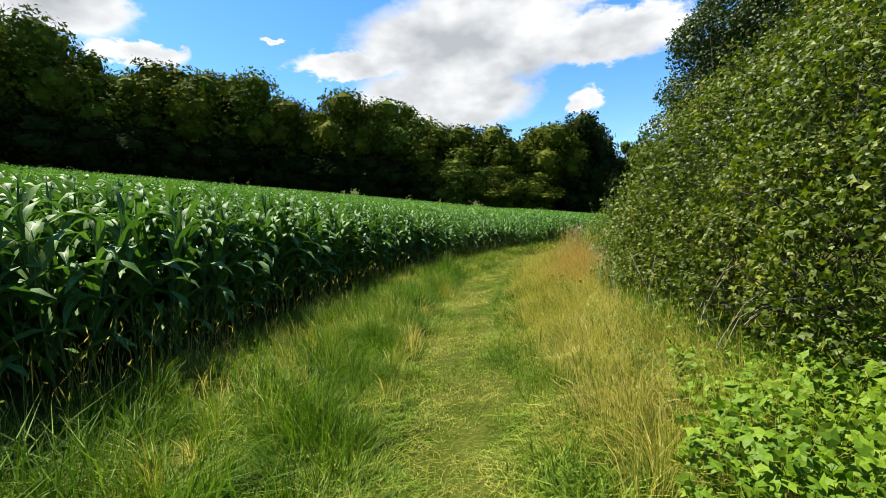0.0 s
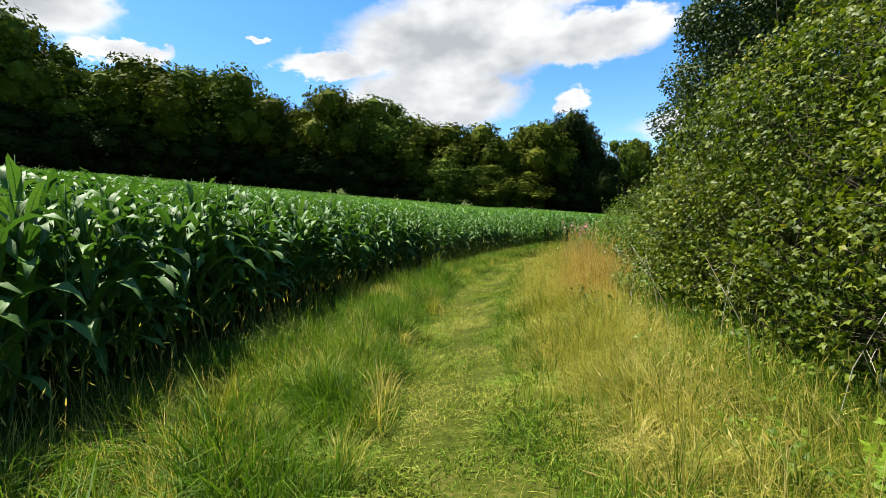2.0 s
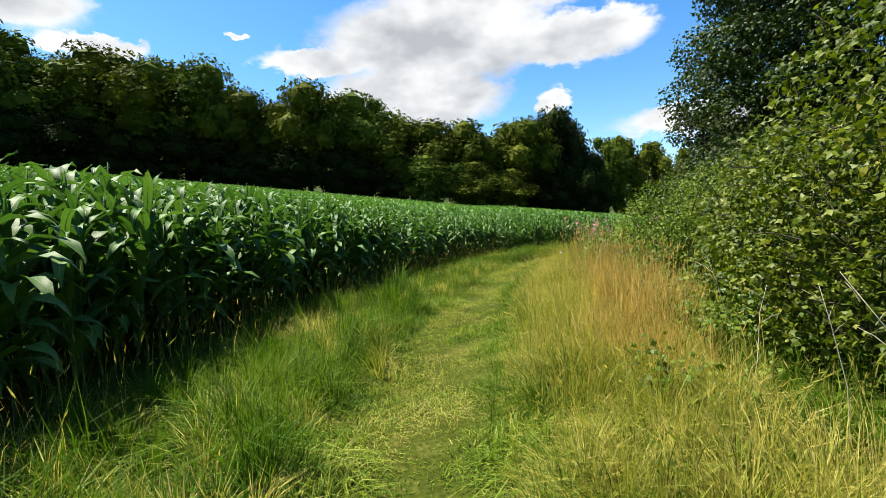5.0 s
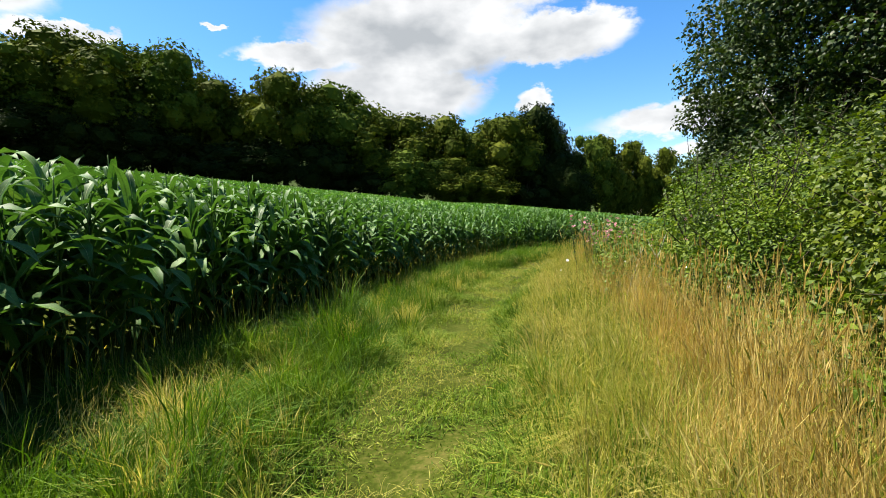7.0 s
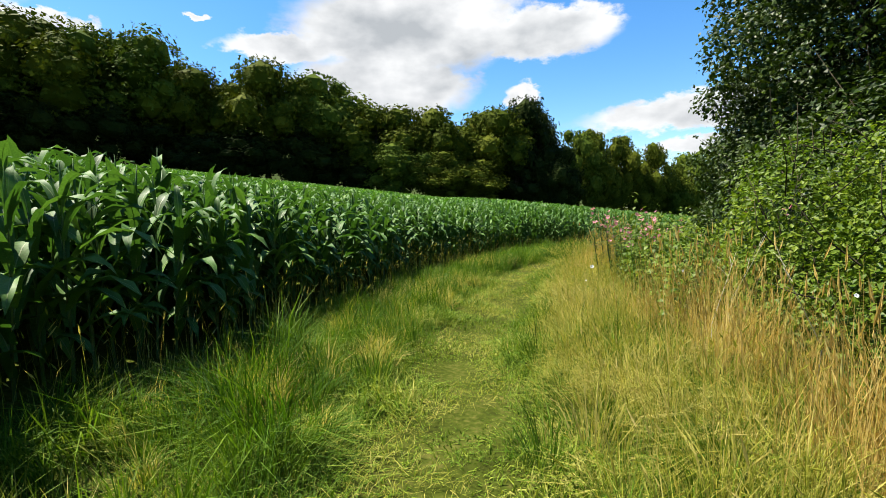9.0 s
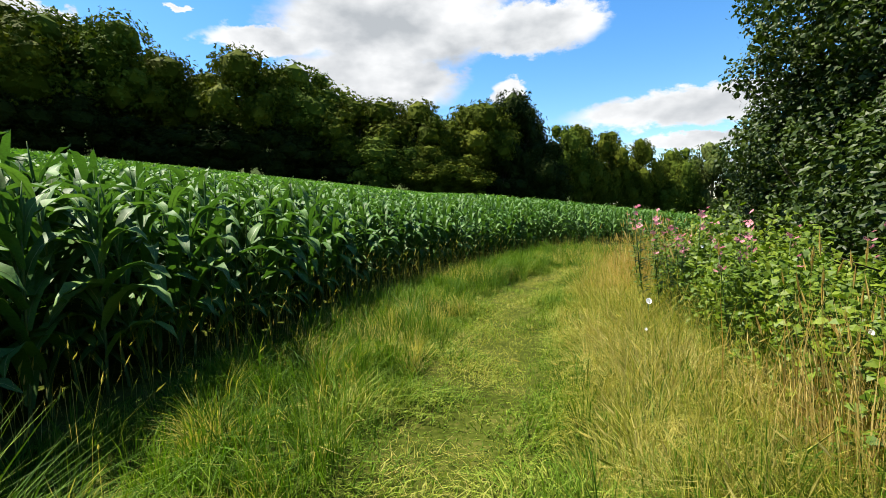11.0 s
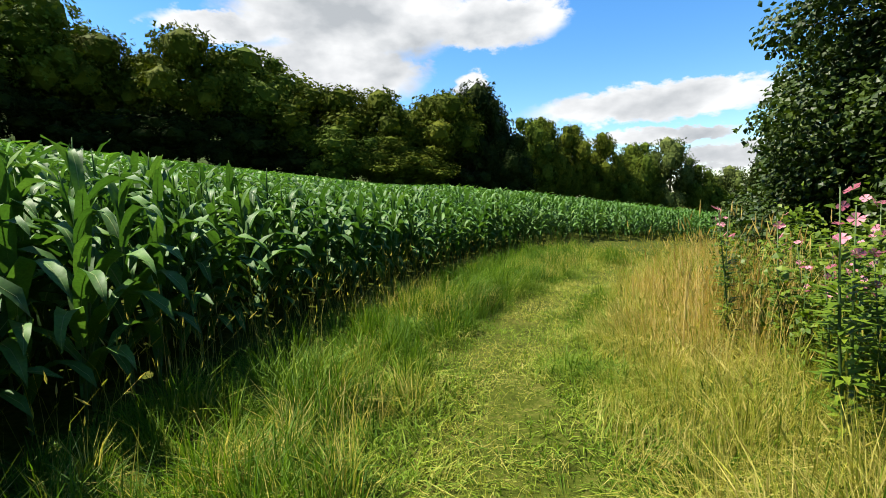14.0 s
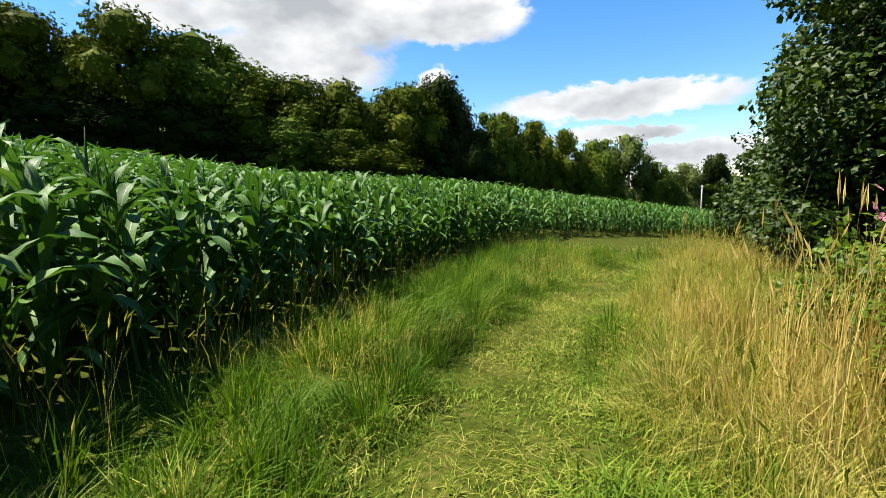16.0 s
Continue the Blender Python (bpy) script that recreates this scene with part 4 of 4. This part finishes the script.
    rise = np.clip((d - 0.55 + 0.6 * (wander(x, y, 1.1, 14) - 0.5)) / 0.9, 0, 1)
    h = (0.10 + 0.36 * rise * (0.4 + 0.8 * tuft)) * rng.uniform(0.55, 1.35, len(x))
    stuff("verge_grass", [blades(x, y, h, rng.uniform(0.004, 0.009, len(x)), 0.7, rng, (-0.15, -0.1), comb=0.6)], GRASS, "green verge grass at the hedge side of the path")
    x, y, d = strip(rng, 100000, 1.5, 28, 0.7, 2.7)
    dens = 0.8 * np.clip((y - 1.5) / 3.0, 0.15, 1) * np.clip(1.35 - np.abs(d - 1.35) * 0.75, 0, 1) * (0.45 + 0.8 * wander(x, y, 0.7, 2))
    keep = rng.uniform(0, 1, len(x)) < dens
    x, y, d = x[keep], y[keep], d[keep]
    h = (0.16 + 0.42 * np.clip((d - 0.65 + 0.5 * (wander(x, y, 1.3, 11) - 0.5)) / 1.0, 0, 1)) * rng.uniform(0.6, 1.3, len(x))
    stuff("seeding_grass", [blades(x, y, h, rng.uniform(0.0028, 0.0055, len(x)), 0.7, rng, (-0.5, -0.4), comb=0.75)], TAN, "fine tan seeding grass leaning over the path")
    x, y, d = strip(rng, 5200, 2.0, 26, 1.0, 2.7)
    stuff("seeding_grass", [seed_stems(x, y, rng.uniform(0.5, 0.95, len(x)), rng, 0.45, (-0.2, -0.15), head=0.08, fat=0.009)], TAN, "loose pale seed heads over the verge")
    # tussocks along both verges
    n = 640
    cy = rng.uniform(0.3, 27, n)
    cx = edge_x(cy) + 0.25 + (path_x(cy) - 0.72 - edge_x(cy) - 0.25) * rng.uniform(0, 1, n) ** 0.8
    stuff("grass_tussocks", [tussocks(rng, cx, cy, rng.uniform(0.22, 0.52, n), 64)], GRASS, "lush green grass tussocks in the verge")
    n = 110
    cy = rng.uniform(0.3, 20, n)
    cx = path_x(cy) - rng.uniform(0.6, 2.2, n)
    cx, cy = np.concatenate([cx, [-1.3, -1.1, -1.6, -1.45, -0.5, -0.3, -0.45, -0.7]]), np.concatenate([cy, [4.6, 4.9, 5.2, 4.3, 17.7, 18.1, 10.7, 11.1]])
    stuff("grass_tussocks", [tussocks(rng, cx, cy, rng.uniform(0.2, 0.48, len(cx)), 60)], TAN, "straw-coloured dry grass tussocks in the verge")
    n = 330
    cy = rng.uniform(1.5, 26, n)
    cx = path_x(cy) + 1.0 + rng.uniform(0, 1.8, n)
    stuff("grass_tussocks", [tussocks(rng, cx, cy, rng.uniform(0.3, 0.62, n), 62)], TAN, "pale tan grass tussocks hanging over the path")
    n = 150
    cy = rng.uniform(0.5, 24, n)
    cx = path_x(cy) + 0.7 + rng.uniform(0, 2.2, n)
    stuff("grass_tussocks", [tussocks(rng, cx, cy, rng.uniform(0.25, 0.5, n), 60)], GRASS, "green grass tussocks among the tan grass")
    # tall dead stems in a broken stand
    n = 3000
    y = rng.uniform(9.6, 15.6, n)
    x = 2.85 + 0.14 * (y - 10) + rng.normal(0, 0.26, n)
    keep = wander(x, y, 1.9, 27) > 0.57
    x, y = np.concatenate([x[keep], rng.normal(4.45, 0.3, 520)]), np.concatenate([y[keep], rng.normal(19.4, 0.5, 520)])
    h = rng.uniform(0.6, 1.28, len(x))
    stuff("dead_grass", [blades(x, y, h, rng.uniform(0.004, 0.009, len(x)), 0.2, rng, (-0.06, -0.03), comb=0.12),
                         seed_stems(x[::3], y[::3], h[::3] * 1.04, rng, 0.22, head=0.13, fat=0.014)], RUST, "tall dead rust-brown stems standing before the bushes")
    # rusty dead patches
    rows = []
    for cx, cy, rx, ry, hh, n in ((2.45, 9.7, 0.55, 0.8, 0.8, 1700), (2.9, 11.6, 0.4, 0.6, 0.9, 1000), (3.3, 13.4, 0.5, 0.8, 0.95, 450), (3.5, 11.1, 0.25, 0.4, 0.85, 650),
                                  (3.9, 19.6, 0.35, 0.6, 0.75, 350), (7.9, 24.1, 0.8, 0.6, 0.65, 2400), (4.6, 20.9, 0.4, 0.5, 0.7, 500), (9.4, 25.4, 0.8, 0.6, 0.65, 1800), (3.3, 14.8, 0.35, 0.6, 0.9, 400)):
        rows.append(np.stack([rng.normal(cx, rx * 0.55, n), rng.normal(cy, ry * 0.55, n), hh * rng.uniform(0.45, 1.1, n)], -1))
    p = np.concatenate(rows)
    stuff("dead_grass", [blades(p[:, 0], p[:, 1], p[:, 2], rng.uniform(0.003, 0.007, len(p)), 0.38, rng, (-0.1, -0.05), comb=0.2),
                         seed_stems(p[::9, 0], p[::9, 1], p[::9, 2] * 1.12, rng, 0.2, head=0.08, fat=0.011)], RUST, "upright rust-coloured dead grass standing in clumps")
    # rough growth further right, under the trees
    n = 42000
    x, y = rng.uniform(3.0, 14, n), rng.uniform(-1, 31, n)
    keep = (x - path_x(y) > 2.6) & (x > edge_x(y))
    x, y = x[keep], y[keep]
    stuff("rough_grass", [blades(x, y, rng.uniform(0.2, 0.65, len(x)), rng.uniform(0.006, 0.014, len(x)), 0.6, rng)], GRASS, "rank green grass beneath the bushes")


build_grass()


# ---- broad-leaved weeds ----
def build_weeds():
    rng = np.random.default_rng(91)

    def cover(name, label, n, spots, size, shape, mat, lo, hi, wide=1.0):
        x, y = spots
        top = (lo + (hi - lo) * wander(x, y, 1.2, 4))
        top = top * (0.6 + 0.8 * wander(x, y, 4.1, 6)) * rng.uniform(0.75, 1.2, len(x))
        z = land(x, y) + top * (1 - 0.75 * rng.uniform(0, 1, len(x)) ** 1.6)
        nrm = rng.normal(size=(len(x), 3)) * 0.55 + (-0.15, -0.2, 0.9)
        k = size * rng.uniform(0.55, 1.4, len(x))
        v, t = spread(*shape, np.stack([x, y, z], -1).astype(np.float32), facing(nrm, rng), np.stack([k * wide, k, k], -1))
        few = slice(None, None, 5)
        st = blades(x[few], y[few], z[few] - land(x[few], y[few]), np.full(len(x[few]), 0.006), 0.12, rng)
        tagged(new(name, mesh_data(name, *join([(v, t), st]), mat)), label, "weeds", kind="stuff")

    n = 21000
    y = rng.uniform(-0.6, 4.1, n)
    x = rng.uniform(1.7, 6.0, n)
    keep = (x < 4.9 + 1.6 * wander(x, y, 1.3, 19)) & (y > -0.5 + 0.9 * wander(x, y, 1.7, 23)) & (x > 1.75 + 0.30 * np.abs(y - 1.0) * (y > 1.0) + 0.5 * (wander(x, y, 1.4, 6) - 0.5))
    cover("broadleaf_weeds", "bright lime-green broad-leaved weeds in a thick mat", n, (x[keep], y[keep]), 0.068, LOBED, LIME, 0.3, 0.68, 1.25)
    x, y, d = strip(rng, 5200, -0.5, 9, 1.7, 3.2)
    keep = wander(x, y, 1.1, 8) > 0.5
    cover("broadleaf_weeds", "small green weeds among the verge grass", n, (x[keep], y[keep]), 0.06, FLAKE, BRAMBLE, 0.12, 0.45, 1.1)
    x, y, d = strip(rng, 27000, 14.4, 20.6, 2.1, 4.4)
    cover("broadleaf_weeds", "tangled leafy weeds below the pink flowers", n, (x, y), 0.072, FLAKE, BRAMBLE, 0.4, 1.1, 0.75)
    x, y, d = strip(rng, 7000, 9.5, 16, 2.7, 4.2)
    cover("broadleaf_weeds", "green nettles and weeds behind the dead grass", n, (x, y), 0.08, FLAKE, BRAMBLE, 0.2, 0.7, 0.9)


build_weeds()


def build_willowherb():
    rng = np.random.default_rng(17)
    petal = (np.array([(0, 0, 0), (-0.5, 0.7, 0.25), (0, 1.0, 0.15), (0.5, 0.7, 0.25)], np.float32), np.array([(0, 3, 2), (0, 2, 1)]))
    fr = np.stack([turn_z(a) for a in (0, 1.571, 3.142, 4.712)])
    fv, ft = spread(*petal, np.zeros((4, 3), np.float32), fr, np.full(4, 0.020))
    flower = mesh_data("flower", fv, ft, PINK)
    protos = []
    for s in range(4):
        plant = new("willowherb")
        h = 1.0
        part("stem", mesh_data("stem", *tube([(0, 0, -0.05), (0.01, 0.01, 0.5), (0.0, 0.02, h)], [0.007, 0.005, 0.002], 5), STALK, True), plant)
        k = 90
        zz = rng.uniform(0.1, 0.85, k)
        a = rng.uniform(0, 6.28, k)
        nrm = np.stack([np.cos(a) * 0.3, np.sin(a) * 0.3, np.full(k, 0.9)], -1)
        out = np.stack([np.cos(a), np.sin(a), np.full(k, 0.35)], -1)
        yv = unit(out)
        xv = unit(np.cross(yv, nrm))
        frames = np.stack([xv, yv, np.cross(xv, yv)], -1)
        v, t = spread(*LANCE, np.stack([0 * a, 0 * a, zz], -1).astype(np.float32), frames, np.stack([np.full(k, 0.13), 0.085 * rng.uniform(0.6, 1.3, k), np.full(k, 0.1)], -1))
        part("foliage", mesh_data("foliage", v, t, BRAMBLE), plant)
        for i in range(5):
            b = rng.uniform(0, 6.28)
            r = rng.uniform(0.01, 0.07)
            part("flower", flower, plant, "", pose(r * math.cos(b), r * math.sin(b), rng.uniform(0.82, 1.03), rng.uniform(20, 75), 0, math.degrees(b) - 90) @ Matrix.Scale(rng.uniform(0.8, 1.4), 4))
        protos.append(tagged(plant, "tall willowherb stem topped with pink flowers", "wildflower", "pink willowherb beside the path"))
    spots = []
    for cx, cy, sx, sy, n, hh in ((3.75, 16.8, 0.30, 0.5, 11, 1.38), (3.95, 17.7, 0.25, 0.4, 8, 1.3), (4.35, 18.8, 0.30, 0.35, 10, 1.3), (5.0, 16.6, 0.5, 0.6, 8, 1.4), (5.2, 18.6, 0.4, 0.5, 7, 1.2)):
        for i in range(n):
            spots.append((max(cx - 0.3, rng.normal(cx, sx)), rng.normal(cy, sy), hh * rng.uniform(0.72, 1.12)))
    for i, (x, y, h) in enumerate(spots):
        m = pose(x, y, float(land(x, y)), rng.normal(0, 5), rng.normal(0, 5), rng.uniform(0, 360))
        k = i % 4
        if i < 4:
            protos[k].matrix_basis = m @ Matrix.Scale(h, 4)
        else:
            copy_thing(protos[k], m @ Matrix.Scale(h / protos[k].scale[0], 4))


build_willowherb()


def build_bindweed():
    ang = np.linspace(0, 2 * np.pi, 14, endpoint=False)
    rings = [(0.004, 0.0), (0.008, 0.02), (0.018, 0.036), (0.034, 0.046), (0.038, 0.045)]
    v = np.array([(r * (1 + 0.06 * math.cos(5 * a)) * math.cos(a), r * (1 + 0.06 * math.cos(5 * a)) * math.sin(a), z) for r, z in rings for a in ang])
    t = []
    for i in range(len(rings) - 1):
        for j in range(14):
            k = (j + 1) % 14
            t += [(i * 14 + j, i * 14 + k, (i + 1) * 14 + k), (i * 14 + j, (i + 1) * 14 + k, (i + 1) * 14 + j)]
    funnel = mesh_data("corolla", v, t, WHITE, True)
    first = None
    for x, y, z, s in ((2.95, 16.53, 0.63, 0.72), (2.72, 16.1, 0.5, 0.3), (3.5, 15.0, 0.75, 0.5), (3.4, 12.1, 0.8, 0.4), (3.2, 12.5, 0.95, 0.35), (4.1, 17.6, 1.0, 0.5)):
        m = pose(x, y, z, 62, 0, -12) @ Matrix.Scale(s, 4)
        if first is None:
            first = new("bindweed_flower")
            part("corolla", funnel, first)
            g = float(land(x, y))
            part("stem", mesh_data("stem", *tube([(0, -(z - g) / s * 0.88, -(z - g) / s * 0.46), (0.02, -0.2, -0.13), (0, 0, 0)], [0.002, 0.002, 0.003], 5), STALK, True), first)
            first.matrix_basis = m
            tagged(first, "open white bindweed flower in the verge", "wildflower", "white bindweed flowers")
        else:
            copy_thing(first, m @ Matrix.Scale(1 / first.scale[0], 4))


build_bindweed()


def build_dry_stalks():
    """Bleached dead stems that lean out of the hedge bottom and the verge."""
    rng = np.random.default_rng(55)
    for x, y, h, lx, ly in ((3.05, 5.6, 1.25, -0.25, 0.1), (3.15, 6.4, 1.1, 0.12, -0.1), (2.95, 7.0, 1.3, -0.3, 0.2), (3.3, 5.0, 1.2, 0.2, -0.3), (3.1, 4.4, 1.0, 0.55, -0.25), (3.0, 4.2, 0.9, 0.5, -0.35),
                            (3.05, 7.8, 1.15, -0.1, 0.1), (2.85, 8.5, 1.0, 0.2, 0.1), (3.4, 4.7, 0.8, -0.4, -0.3), (3.1, 9.1, 1.2, -0.2, 0.0), (3.3, 12.9, 1.25, -0.3, -0.1), (3.0, 13.6, 1.1, 0.25, 0.1), (3.5, 14.1, 1.3, 0.1, -0.2)):
        z = float(land(x, y))
        stalk = new("dry_stalk")
        stalk.matrix_basis = pose(x, y, z)
        bend = rng.normal(0, 0.04, 2)
        pts = [(0, 0, -0.03), (lx * 0.3 * h + bend[0], ly * 0.3 * h + bend[1], 0.45 * h), (lx * 0.65 * h, ly * 0.65 * h, 0.8 * h), (lx * h, ly * h, h)]
        part("stem", mesh_data("stem", *tube(pts, [0.004, 0.0035, 0.0025, 0.0012], 5), BLEACHED, True), stalk)
        for i in range(3):
            u = 0.5 + 0.15 * i
            p = np.array(pts[1]) * (1 - u) + np.array(pts[3]) * u
            q = p + np.array([rng.normal(0, 0.07), rng.normal(0, 0.07), 0.09])
            part("twig", mesh_data("twig", *tube([p, (p + q) / 2 + (0, 0, 0.01), q], [0.0025, 0.002, 0.001], 4), BLEACHED, True), stalk)
        tagged(stalk, "bleached dead plant stem leaning out of the verge", "dead stem", "bleached stems by the hedge")


build_dry_stalks()
